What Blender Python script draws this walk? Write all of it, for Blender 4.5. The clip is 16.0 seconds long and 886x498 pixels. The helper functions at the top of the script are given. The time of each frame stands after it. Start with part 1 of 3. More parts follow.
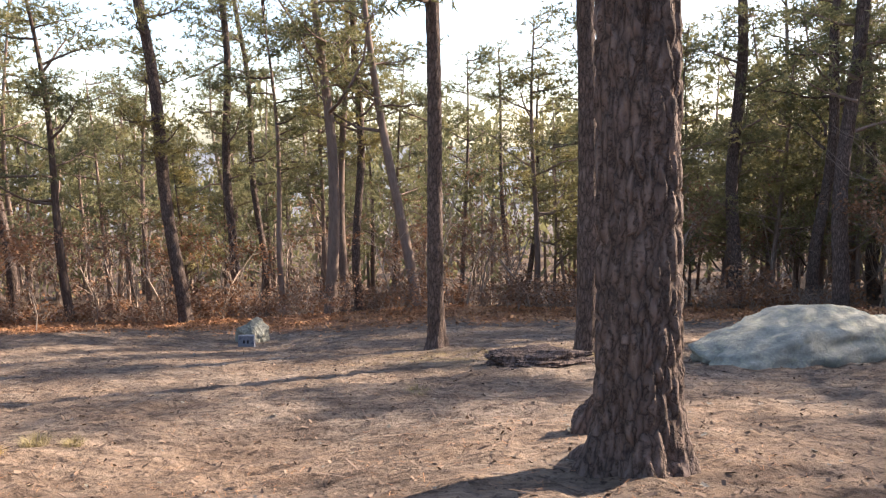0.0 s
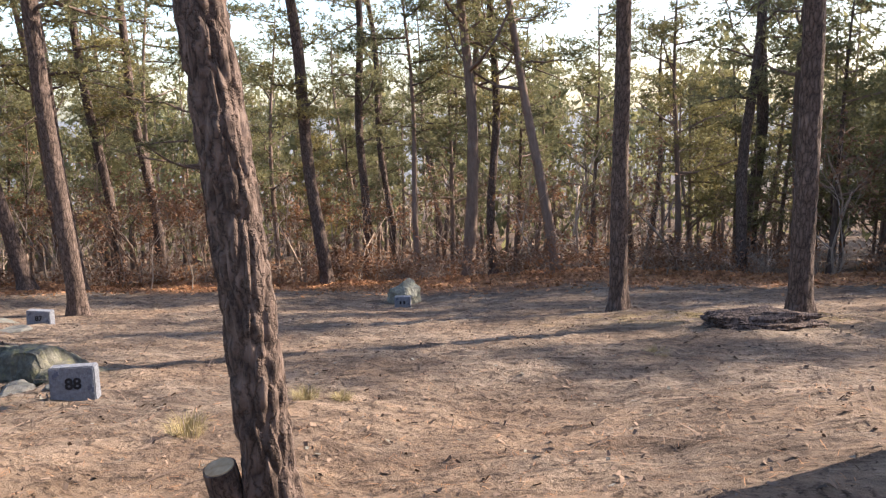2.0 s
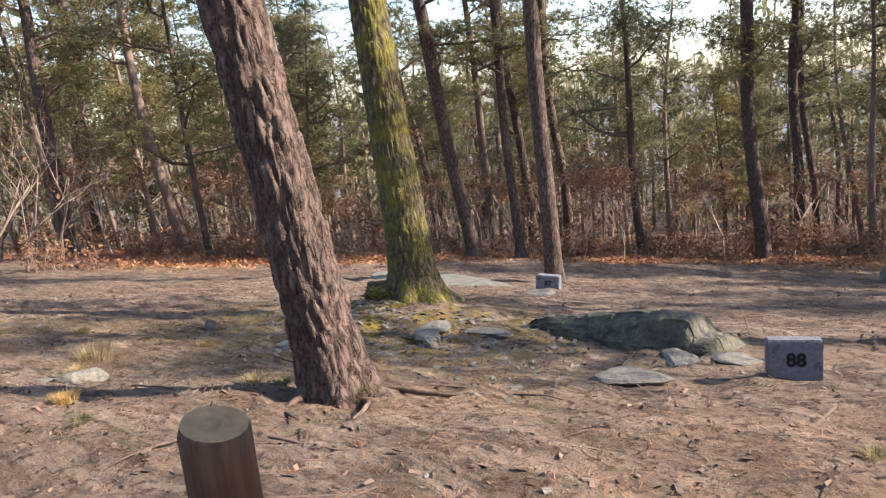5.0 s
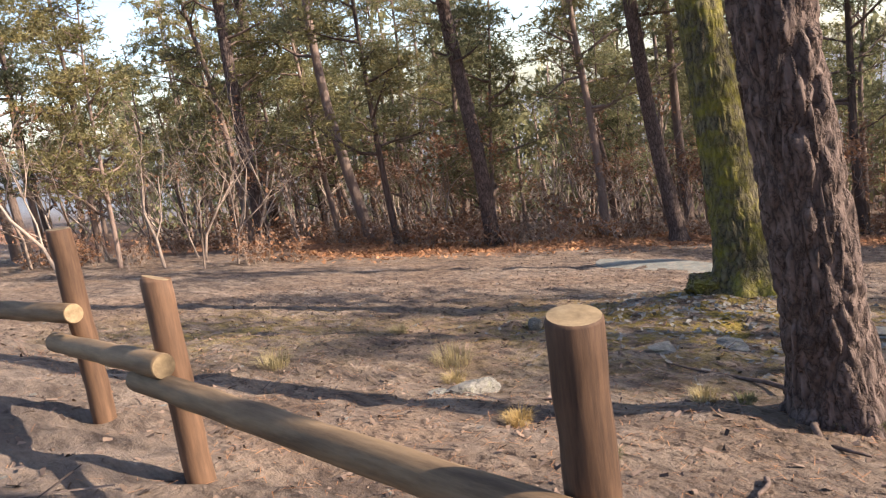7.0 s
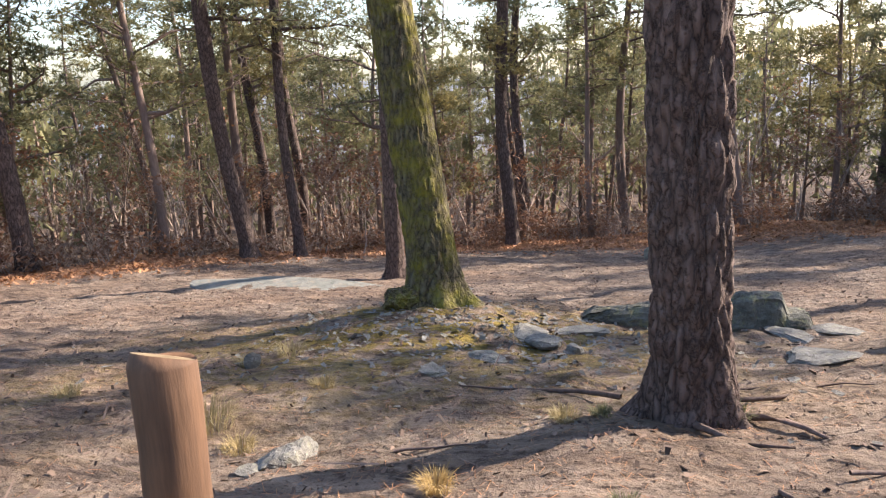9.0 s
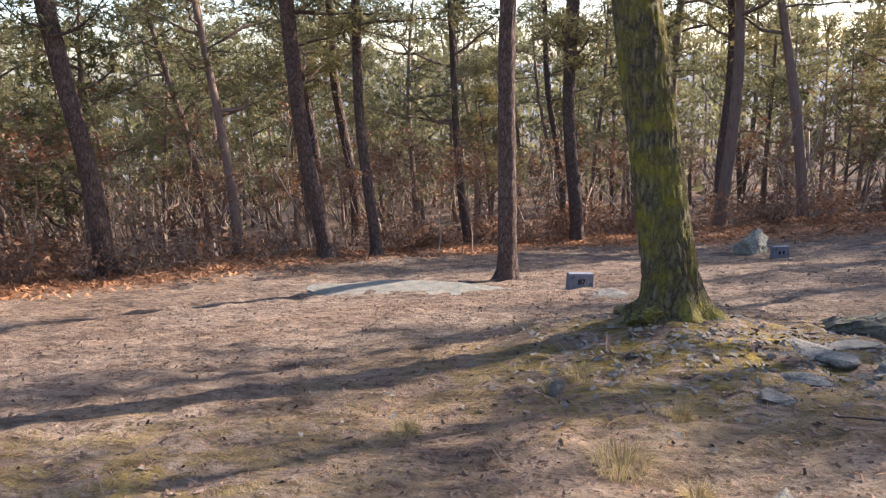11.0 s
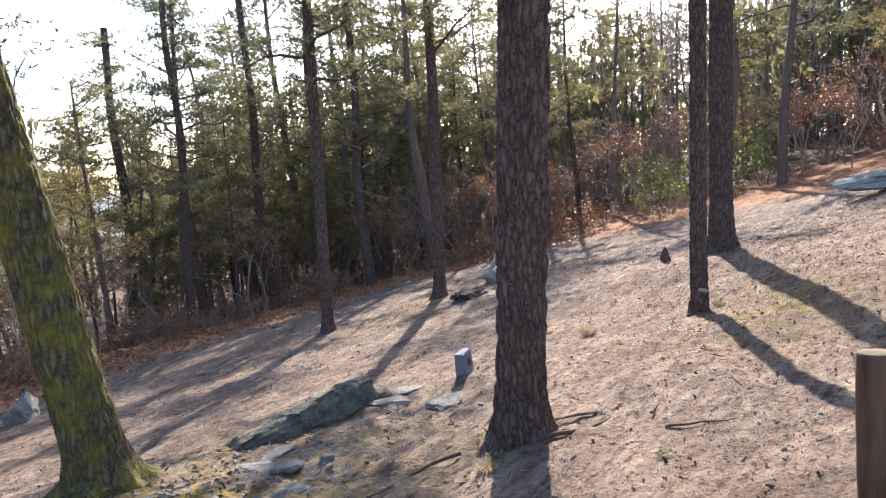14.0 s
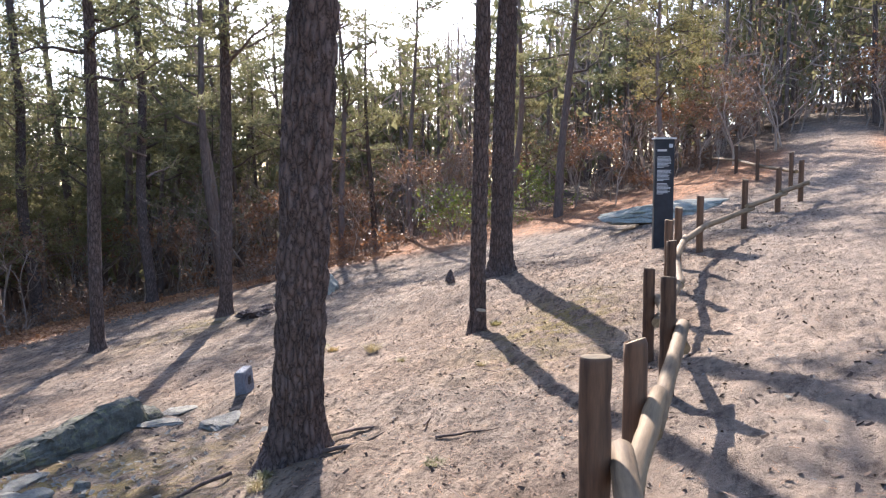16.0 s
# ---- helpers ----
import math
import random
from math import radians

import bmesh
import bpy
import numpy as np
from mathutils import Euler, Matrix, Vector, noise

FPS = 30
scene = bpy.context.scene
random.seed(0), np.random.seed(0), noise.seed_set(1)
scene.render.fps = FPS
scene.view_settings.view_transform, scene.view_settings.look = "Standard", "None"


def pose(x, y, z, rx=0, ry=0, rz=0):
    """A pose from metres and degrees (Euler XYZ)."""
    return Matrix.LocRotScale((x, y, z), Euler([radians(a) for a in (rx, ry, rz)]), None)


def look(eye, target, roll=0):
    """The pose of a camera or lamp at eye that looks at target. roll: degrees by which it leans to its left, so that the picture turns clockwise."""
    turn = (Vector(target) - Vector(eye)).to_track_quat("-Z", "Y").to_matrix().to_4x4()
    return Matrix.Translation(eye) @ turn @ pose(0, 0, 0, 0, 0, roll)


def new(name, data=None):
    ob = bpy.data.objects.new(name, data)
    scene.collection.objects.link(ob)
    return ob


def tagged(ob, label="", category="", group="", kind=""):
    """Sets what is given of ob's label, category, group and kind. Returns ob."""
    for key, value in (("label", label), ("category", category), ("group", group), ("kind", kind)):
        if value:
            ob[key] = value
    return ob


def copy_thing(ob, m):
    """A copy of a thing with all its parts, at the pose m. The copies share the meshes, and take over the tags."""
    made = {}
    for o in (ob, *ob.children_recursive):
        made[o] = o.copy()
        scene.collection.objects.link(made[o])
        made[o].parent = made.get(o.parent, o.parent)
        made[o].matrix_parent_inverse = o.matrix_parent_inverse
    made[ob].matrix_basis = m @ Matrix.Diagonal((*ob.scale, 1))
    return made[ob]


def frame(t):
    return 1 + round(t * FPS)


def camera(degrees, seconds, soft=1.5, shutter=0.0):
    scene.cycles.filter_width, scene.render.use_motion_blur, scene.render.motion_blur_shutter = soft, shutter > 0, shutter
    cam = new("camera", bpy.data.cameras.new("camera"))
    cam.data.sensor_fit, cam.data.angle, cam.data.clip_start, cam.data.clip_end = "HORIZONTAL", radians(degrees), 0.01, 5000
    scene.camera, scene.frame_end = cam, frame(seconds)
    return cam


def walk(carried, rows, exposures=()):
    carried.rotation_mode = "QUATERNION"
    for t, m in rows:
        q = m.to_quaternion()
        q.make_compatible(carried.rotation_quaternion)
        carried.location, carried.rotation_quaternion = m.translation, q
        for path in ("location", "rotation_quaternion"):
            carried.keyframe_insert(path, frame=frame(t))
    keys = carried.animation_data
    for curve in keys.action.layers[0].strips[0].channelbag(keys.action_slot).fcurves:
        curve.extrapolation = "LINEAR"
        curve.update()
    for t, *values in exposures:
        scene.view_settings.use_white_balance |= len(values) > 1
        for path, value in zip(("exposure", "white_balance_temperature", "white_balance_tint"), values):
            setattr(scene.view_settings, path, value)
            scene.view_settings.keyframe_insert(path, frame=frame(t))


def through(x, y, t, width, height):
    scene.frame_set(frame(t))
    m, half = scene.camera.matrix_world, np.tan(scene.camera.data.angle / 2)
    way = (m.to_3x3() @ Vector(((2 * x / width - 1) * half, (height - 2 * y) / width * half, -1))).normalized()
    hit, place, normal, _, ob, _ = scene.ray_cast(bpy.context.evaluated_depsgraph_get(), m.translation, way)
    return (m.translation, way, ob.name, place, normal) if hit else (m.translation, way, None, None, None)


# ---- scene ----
cam = camera(61.8, 16.0, soft=1.2)

PATH = [
    (0, (7.305, -5.4, 3.59), (7.059, -3.436, 3.3), -0.0),
    (0.5, (6.938, -5.353, 3.522), (6.695, -3.394, 3.201), -0.6),
    (1, (6.554, -5.284, 3.501), (6.296, -3.334, 3.143), -0.9),
    (1.5, (6.126, -5.269, 3.434), (5.785, -3.336, 3.053), -0.6),
    (2, (5.555, -5.263, 3.378), (5.068, -3.361, 3.001), -1.3),
    (2.5, (4.964, -5.127, 3.331), (4.34, -3.27, 2.931), -2.1),
    (3, (4.397, -5.2, 3.274), (3.693, -3.375, 2.86), -2.8),
    (3.5, (3.864, -5.304, 3.2), (3.066, -3.52, 2.775), -3.5),
    (4, (3.182, -5.301, 3.157), (2.259, -3.575, 2.743), -4.2),
    (4.5, (2.56, -5.575, 3.203), (1.488, -3.934, 2.805), -4.8),
    (5, (1.919, -5.754, 3.169), (0.666, -4.245, 2.779), -5.4),
    (5.2, (1.61, -5.797, 3.193), (0.274, -4.361, 2.802), -5.8),
    (7.3, (-0.783, -6.775, 3.338), (-2.267, -5.493, 2.946), -8.4),
    (7.5, (-1.008, -6.751, 3.337), (-2.336, -5.316, 2.918), -7.8),
    (8, (-1.653, -6.588, 3.307), (-2.546, -4.856, 2.855), -6.0),
    (8.5, (-2.286, -6.744, 3.32), (-2.803, -4.869, 2.853), -3.9),
    (9, (-2.924, -6.837, 3.28), (-3.278, -4.924, 2.814), -2.0),
    (9.2, (-3.214, -6.862, 3.289), (-3.609, -4.957, 2.824), -2.2),
    (11.3, (-6.15, -6.819, 3.544), (-6.416, -4.902, 3.041), -2.5),
    (11.5, (-6.385, -6.759, 3.535), (-6.541, -4.831, 3.028), -2.5),
    (12, (-6.937, -6.549, 3.595), (-6.767, -4.621, 3.091), -2.4),
    (12.5, (-7.482, -6.364, 3.595), (-6.892, -4.508, 3.14), -1.8),
    (13, (-7.724, -6.154, 3.597), (-6.714, -4.463, 3.252), -2.1),
    (13.5, (-7.812, -6.014, 3.67), (-6.455, -4.568, 3.409), -3.0),
    (14, (-7.901, -6.076, 3.71), (-6.36, -4.822, 3.487), -3.9),
    (14.5, (-7.927, -6.101, 3.675), (-6.3, -4.961, 3.448), -3.2),
    (15, (-7.963, -6.114, 3.652), (-6.262, -5.086, 3.427), -1.8),
    (15.5, (-7.967, -6.174, 3.673), (-6.19, -5.279, 3.469), -0.7),
    (16, (-7.889, -6.231, 3.659), (-6.061, -5.44, 3.473), -0.3),
]
walk(cam, [(t, look(eye, target, roll)) for t, eye, target, roll in PATH],
     [(0, 1.75, 6400, 15), (2.5, 1.55, 6200, 14), (4, 1.38, 6150, 14), (5, 1.4, 6150, 15), (7.5, 1.32, 6200, 16), (8.2, 1.6, 6050, 15), (9, 1.62, 6000, 15), (11.5, 1.52, 6000, 18), (13, 1.68, 5950, 18), (14.5, 1.72, 5750, 14), (16, 1.72, 5650, 14)])

# ---- sky and sun ----
SUN_DIR = Vector((0.86, 0.51, 0.0)).normalized()
SUN_ELEV = radians(31)
world = bpy.data.worlds.new("sky")
scene.world = world
world.use_nodes = True
wn = world.node_tree
sky = wn.nodes.new("ShaderNodeTexSky")
sky.sky_type = "NISHITA"
sky.sun_disc = False
sky.sun_elevation = SUN_ELEV
sky.sun_rotation = math.atan2(SUN_DIR.x, SUN_DIR.y)
sky.dust_density = 1.2
wn.links.new(sky.outputs[0], wn.nodes["Background"].inputs[0])
wn.nodes["Background"].inputs[1].default_value = 0.13
sun_data = bpy.data.lights.new("sun", "SUN")
sun_data.energy = 5.0
sun_data.angle = radians(0.6)
sun_data.color = (1.0, 0.85, 0.66)
sun = new("sun", sun_data)
sun.matrix_world = look((0, 0, 30), Vector((0, 0, 30)) - (SUN_DIR * math.cos(SUN_ELEV) + Vector((0, 0, math.sin(SUN_ELEV)))))


# ---- materials ----
class Mat:
    """A small builder for node materials."""

    def __init__(self, name, rough=0.85):
        self.m = bpy.data.materials.new(name)
        self.m.use_nodes = True
        self.t = self.m.node_tree
        self.b = self.t.nodes["Principled BSDF"]
        self.b.inputs["Roughness"].default_value = rough
        self.b.inputs["Specular IOR Level"].default_value = 0.25
        self.co = self.t.nodes.new("ShaderNodeTexCoord").outputs["Object"]

    def node(self, kind, **sets):
        n = self.t.nodes.new(kind)
        for k, v in sets.items():
            n.inputs[k.replace("_", " ")].default_value = v
        return n

    def link(self, a, b):
        self.t.links.new(a, b)

    def stretched(self, sx, sy, sz):
        n = self.node("ShaderNodeMapping", Scale=(sx, sy, sz))
        self.link(self.co, n.inputs["Vector"])
        return n.outputs[0]

    def noise(self, scale, detail=5, rough=0.6, at=None):
        n = self.node("ShaderNodeTexNoise", Scale=scale, Detail=detail, Roughness=rough)
        self.link(at or self.co, n.inputs["Vector"])
        return n.outputs[0]

    def ramp(self, fac, *stops):
        n = self.t.nodes.new("ShaderNodeValToRGB")
        e = n.color_ramp.elements
        while len(e) < len(stops):
            e.new(0.5)
        for el, (p, c) in zip(e, stops):
            el.position = p
            el.color = (*c, 1) if len(c) == 3 else (c[0],) * 3 + (1,)
        self.link(fac, n.inputs[0])
        return n.outputs[0]

    def mix(self, fac, a, b, how="MIX"):
        n = self.t.nodes.new("ShaderNodeMix")
        n.data_type, n.blend_type = "RGBA", how
        for s, v in ((n.inputs[0], fac), (n.inputs[6], a), (n.inputs[7], b)):
            if isinstance(v, (int, float)):
                s.default_value = v
            elif isinstance(v, tuple):
                s.default_value = (*v, 1)
            else:
                self.link(v, s)
        return n.outputs[2]

    def math(self, op, a, b):
        n = self.t.nodes.new("ShaderNodeMath")
        n.operation = op
        for s, v in zip(n.inputs, (a, b)):
            if isinstance(v, (int, float)):
                s.default_value = v
            else:
                self.link(v, s)
        return n.outputs[0]

    def color(self, c):
        if isinstance(c, tuple):
            self.b.inputs["Base Color"].default_value = (*c, 1)
        else:
            self.link(c, self.b.inputs["Base Color"])
        return self

    def bump(self, h, strength=0.5, dist=0.02):
        n = self.node("ShaderNodeBump", Strength=strength, Distance=dist)
        self.link(h, n.inputs["Height"])
        self.link(n.outputs[0], self.b.inputs["Normal"])
        return self

    def per_object(self):
        return self.t.nodes.new("ShaderNodeObjectInfo").outputs["Random"]

    def per_island(self):
        return self.t.nodes.new("ShaderNodeNewGeometry").outputs["Random Per Island"]

    def attr(self, name):
        n = self.t.nodes.new("ShaderNodeAttribute")
        n.attribute_name = name
        return n.outputs["Fac"]


def bark_material(name, dark, mid, light, moss=None):
    b = Mat(name, 0.9)
    v = b.node("ShaderNodeTexVoronoi", Scale=1.0)
    v.feature = "DISTANCE_TO_EDGE"
    warp = b.noise(9, 4, 0.7)
    at = b.mix(0.13, b.co, warp, "ADD")
    mp = b.node("ShaderNodeMapping", Scale=(17, 17, 4.2))
    b.link(at, mp.inputs[0])
    b.link(mp.outputs[0], v.inputs["Vector"])
    plates = v.outputs["Distance"]
    fine = b.noise(40, 6, 0.7, b.stretched(1, 1, 0.35))
    broad = b.noise(2.2, 4)
    c = b.ramp(plates, (0.0, dark), (0.10, mid), (0.45, light))
    c = b.mix(b.ramp(fine, (0.3, (0.0,)), (0.75, (1.0,))), c, b.mix(0.5, c, light), "MIX")
    c = b.mix(0.55, c, b.ramp(broad, (0.3, (0.45, 0.45, 0.45)), (0.7, (1, 1, 1))), "MULTIPLY")
    if moss:
        m = b.noise(3.5, 6, 0.7)
        c = b.mix(b.ramp(m, (0.45, (0.0,)), (0.66, (0.72,))), c, b.mix(fine, moss, tuple(k * 0.4 for k in moss)))
    b.color(c)
    h = b.math("ADD", b.math("MULTIPLY", b.math("MINIMUM", plates, 0.25), 2.4), b.math("MULTIPLY", fine, 0.5))
    b.bump(h, 0.9, 0.02)
    return b.m


def simple_material(name, a, b2, scale=12, rough=0.85, bump=0.4, dist=0.01, at=(1, 1, 1), island=0.0, per=0.0):
    b = Mat(name, rough)
    n = b.noise(scale, 6, 0.65, b.stretched(*at))
    c = b.ramp(n, (0.3, a), (0.7, b2))
    if island:
        c = b.mix(island, c, b.ramp(b.per_island(), (0.0, tuple(k * 0.35 for k in a)), (1.0, tuple(min(1, k * 1.4) for k in b2))))
    if per:
        c = b.mix(per, c, b.ramp(b.per_object(), (0.0, tuple(k * 0.5 for k in a)), (1.0, tuple(min(1, k * 1.3) for k in b2))))
    b.color(c)
    if bump:
        b.bump(n, bump, dist)
    return b.m


bark_near = bark_material("pine_bark", (0.012, 0.008, 0.007), (0.098, 0.068, 0.056), (0.225, 0.165, 0.138))
bark_moss = bark_material("mossy_bark", (0.012, 0.012, 0.006), (0.085, 0.068, 0.04), (0.20, 0.17, 0.10), moss=(0.33, 0.29, 0.024))
bark_far = simple_material("far_bark", (0.045, 0.031, 0.025), (0.25, 0.18, 0.145), 9, 0.9, 0.8, 0.03, (1.6, 1.6, 0.4), per=0.5)
twig_mat = simple_material("dry_twig", (0.16, 0.115, 0.09), (0.42, 0.33, 0.26), 5, 0.9, 0, per=0.5)
cut_wood = simple_material("cut_wood", (0.30, 0.19, 0.10), (0.50, 0.36, 0.22), 20, 0.8, 0.3)


def leaf_material(name, a, b2, through, per=0.45):
    b = Mat(name, 0.6)
    c = b.mix(0.5, b.ramp(b.per_island(), (0.0, a), (1.0, b2)), b.ramp(b.noise(0.9, 2), (0.35, a), (0.65, b2)))
    c = b.mix(per, c, b.mix(1.0, c, b.ramp(b.per_object(), (0.0, (0.55, 0.62, 0.7)), (0.6, (1, 1, 1)), (1.0, (1.35, 1.05, 0.6))), "MULTIPLY"))
    b.color(c)
    b.b.inputs["Transmission Weight"].default_value = 0.0
    tr = b.node("ShaderNodeBsdfTranslucent")
    b.link(c, tr.inputs[0])
    mx = b.node("ShaderNodeMixShader", Fac=through)
    out = b.t.nodes["Material Output"]
    b.link(b.b.outputs[0], mx.inputs[1])
    b.link(tr.outputs[0], mx.inputs[2])
    b.link(mx.outputs[0], out.inputs[0])
    return b.m


needle_mat = leaf_material("pine_needles", (0.095, 0.105, 0.052), (0.335, 0.30, 0.145), 0.5)
dry_leaf = leaf_material("dry_leaves", (0.15, 0.075, 0.042), (0.38, 0.215, 0.125), 0.35)
bush_leaf = leaf_material("bush_leaves", (0.11, 0.15, 0.03), (0.28, 0.30, 0.07), 0.35)
straw_mat = leaf_material("dry_grass", (0.26, 0.20, 0.09), (0.52, 0.42, 0.22), 0.3)
litter_mat = leaf_material("needle_litter", (0.22, 0.095, 0.045), (0.58, 0.31, 0.15), 0.15, 0)
debris_mat = simple_material("bark_debris", (0.05, 0.035, 0.028), (0.22, 0.155, 0.115), 8, 0.95, 0, island=0.6)


def ground_material():
    b = Mat("sandy_soil", 0.95)
    broad, mid, fine, grit = b.noise(0.35, 4), b.noise(2.2, 6, 0.65), b.noise(14, 6, 0.7), b.noise(90, 4, 0.7)
    streak = b.noise(1.6, 6, 0.7, b.stretched(0.6, 2.6, 1))
    c = b.ramp(mid, (0.33, (0.115, 0.080, 0.058)), (0.50, (0.30, 0.222, 0.160)), (0.66, (0.48, 0.375, 0.275)))
    c = b.mix(0.5, c, b.ramp(streak, (0.38, (0.11, 0.083, 0.068)), (0.58, (0.41, 0.335, 0.265))))
    c = b.mix(b.ramp(broad, (0.44, (0.0,)), (0.62, (0.45,))), c, (0.32, 0.205, 0.125))
    # scattered needles and bark crumbs
    crumbs = b.ramp(fine, (0.53, (0.0,)), (0.62, (0.9,)))
    c = b.mix(crumbs, c, (0.085, 0.055, 0.04))
    c = b.mix(b.ramp(grit, (0.58, (0.0,)), (0.70, (0.7,))), c, (0.10, 0.07, 0.052))
    c = b.mix(b.ramp(grit, (0.28, (0.6,)), (0.38, (0.0,))), c, (0.50, 0.41, 0.33))
    # mossy, littered and trodden ground
    patch = b.ramp(b.noise(2.6, 6, 0.75), (0.44, (0.0,)), (0.54, (1.0,)))
    c = b.mix(b.math("MULTIPLY", b.attr("moss"), patch), c, b.ramp(fine, (0.3, (0.09, 0.07, 0.018)), (0.7, (0.42, 0.31, 0.065))))
    lit = b.ramp(fine, (0.3, (0.20, 0.075, 0.033)), (0.52, (0.44, 0.20, 0.09)), (0.72, (0.58, 0.34, 0.17)))
    c = b.mix(b.math("MULTIPLY", b.attr("litter"), b.ramp(mid, (0.25, (0.35,)), (0.55, (1.0,)))), c, lit)
    c = b.mix(b.attr("wood"), c, b.ramp(mid, (0.3, (0.08, 0.055, 0.036)), (0.7, (0.26, 0.17, 0.11))))
    c = b.mix(b.attr("trail"), c, b.ramp(mid, (0.3, (0.25, 0.19, 0.145)), (0.7, (0.42, 0.335, 0.26))))
    # haze painted into the soil colour: distant ground fades to bluish grey
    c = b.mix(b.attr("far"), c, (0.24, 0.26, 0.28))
    c = b.mix(1.0, c, b.ramp(b.noise(0.9, 5, 0.7), (0.35, (0.56, 0.55, 0.56)), (0.7, (0.98, 0.96, 0.94))), "MULTIPLY")
    flecks = b.noise(5.5, 7, 0.75, b.stretched(0.55, 1.5, 1))
    c = b.mix(1.0, c, b.ramp(flecks, (0.36, (0.42, 0.40, 0.40)), (0.5, (0.92, 0.92, 0.92)), (0.66, (1.25, 1.22, 1.18))), "MULTIPLY")
    b.color(c)
    h = b.math("ADD", b.math("MULTIPLY", mid, 1.2), b.math("ADD", b.math("MULTIPLY", fine, 0.55), b.math("MULTIPLY", grit, 0.2)))
    b.bump(h, 1.0, 0.09)
    return b.m


def rock_material(name, dark, light, lichen, scale=5):
    b = Mat(name, 0.9)
    n, f = b.noise(scale, 8, 0.65), b.noise(scale * 6, 6, 0.7)
    c = b.ramp(n, (0.3, dark), (0.7, light))
    c = b.mix(b.ramp(b.noise(scale * 1.8, 5, 0.75), (0.52, (0.0,)), (0.64, (0.8,))), c, lichen)
    c = b.mix(0.5, c, b.ramp(f, (0.3, (0.35, 0.35, 0.35)), (0.65, (1, 1, 1))), "MULTIPLY")
    b.color(c)
    b.bump(b.math("ADD", n, b.math("MULTIPLY", f, 0.5)), 0.8, 0.04)
    return b.m


soil = ground_material()
rock_dark = rock_material("dark_rock", (0.055, 0.056, 0.044), (0.20, 0.19, 0.155), (0.22, 0.21, 0.11))
rock_pale = rock_material("pale_rock", (0.13, 0.122, 0.105), (0.33, 0.31, 0.27), (0.25, 0.24, 0.17), 9)
rock_green = rock_material("green_grey_rock", (0.17, 0.175, 0.15), (0.38, 0.37, 0.31), (0.40, 0.39, 0.28), 3)
rock_soil = rock_material("soiled_rock", (0.14, 0.145, 0.125), (0.29, 0.285, 0.245), (0.32, 0.25, 0.18), 4)
granite = rock_material("granite", (0.17, 0.18, 0.215), (0.30, 0.315, 0.36), (0.27, 0.28, 0.32), 30)
ink = Mat("black_ink", 0.6).color((0.012, 0.012, 0.016)).m
grey_ink = Mat("grey_ink", 0.6).color((0.10, 0.11, 0.15)).m
post_wood = simple_material("stained_post", (0.042, 0.025, 0.017), (0.19, 0.108, 0.062), 9, 0.75, 0.4, 0.006, (3, 3, 0.35), per=0.3)
post_top = simple_material("post_end", (0.16, 0.11, 0.06), (0.34, 0.25, 0.14), 22, 0.8, 0.4, 0.004)
rail_wood = simple_material("weathered_rail", (0.075, 0.047, 0.027), (0.30, 0.205, 0.115), 7, 0.75, 0.4, 0.006, (0.35, 3, 3), per=0.2)
sign_dark = simple_material("sign_panel", (0.016, 0.017, 0.021), (0.035, 0.037, 0.045), 3, 0.5, 0.1)
sign_cap = simple_material("sign_cap", (0.45, 0.45, 0.44), (0.62, 0.62, 0.6), 8, 0.5, 0.1)
sign_ink = Mat("sign_print", 0.6).color((0.5, 0.5, 0.5)).m


# ---- lie of the land ----
def smooth(a, b, v):
    """0 below a, 1 above b, smooth between."""
    k = min(1.0, max(0.0, (v - a) / (b - a)))
    return k * k * (3 - 2 * k)


def ground(x, y):
    """Height of the hillside: it falls towards +y and climbs gently towards +x."""
    # the slope eases out into the valley floor
    ye = y if y < 40 else 40 + 30 * (1 - math.exp(-(y - 40) / 30))
    ye = ye if ye > -9 else -9 + (ye + 9) * 0.4
    xe = max(-60.0, min(80.0, x))
    z = 0.81 + 0.0444 * xe - 0.1818 * ye
    upper = 1 - smooth(-5.5, 0.5, y)
    z += upper * 0.03 * max(0.0, min(x, 60) - 2)
    z += 0.055 * max(0.0, min(x, 90) - 16) * (1 - smooth(0, 30, y))
    z += 0.13 * (1 - smooth(-6.6, -4.6, y)) * (1 - smooth(1.0, 4.0, x))
    z += 0.2 * (1 - smooth(-6.4, -4.4, y)) * (1 - smooth(-7.5, -5.0, x))
    for cx, cy, r, h in ((3.6, -1.7, 1.2, -.22), (-4.6, 1.2, 1.4, .3), (-1.0, 0.0, 2.6, -.12), (-5.4, -5.7, 2.3, .12), (1.2, -5.2, 2.0, -.25), (7.9, -0.5, 2.0, .22),
                         (7.5, 6.5, 2.5, .13), (4.6, 0.4, 1.4, -.2), (-4.6, -3.1, 1.1, -.16), (-7.0, 9.0, 3.0, -.14), (-13.0, 13.0, 3.5, .2), (-18.0, 10.3, 4.0, .15),
                         (-25.0, 6.0, 5.0, .35), (-0.3, 13.2, 4.0, -.28), (4.2, 21.0, 4.0, .28), (-5.5, 20.0, 3.0, -.12)):
        z += h * math.exp(-((x - cx) ** 2 + (y - cy) ** 2) / (r * r))
    return z


# ---- mesh helpers ----
def mesh_of(name, verts, faces, mat, smooth_faces=True):
    me = bpy.data.meshes.new(name)
    me.from_pydata(verts, [], faces)
    if mat:
        me.materials.append(mat)
    if smooth_faces:
        me.shade_smooth()
    me.update()
    return me


def part(name, data, parent, label="", kind=""):
    ob = new(name, data)
    ob.parent = parent
    return tagged(ob, label, kind=kind)


def thing(name, m, label, category, group="", kind=""):
    ob = new(name)
    ob.empty_display_size = 0.2
    ob.matrix_world = m
    return tagged(ob, label, category, group, kind)


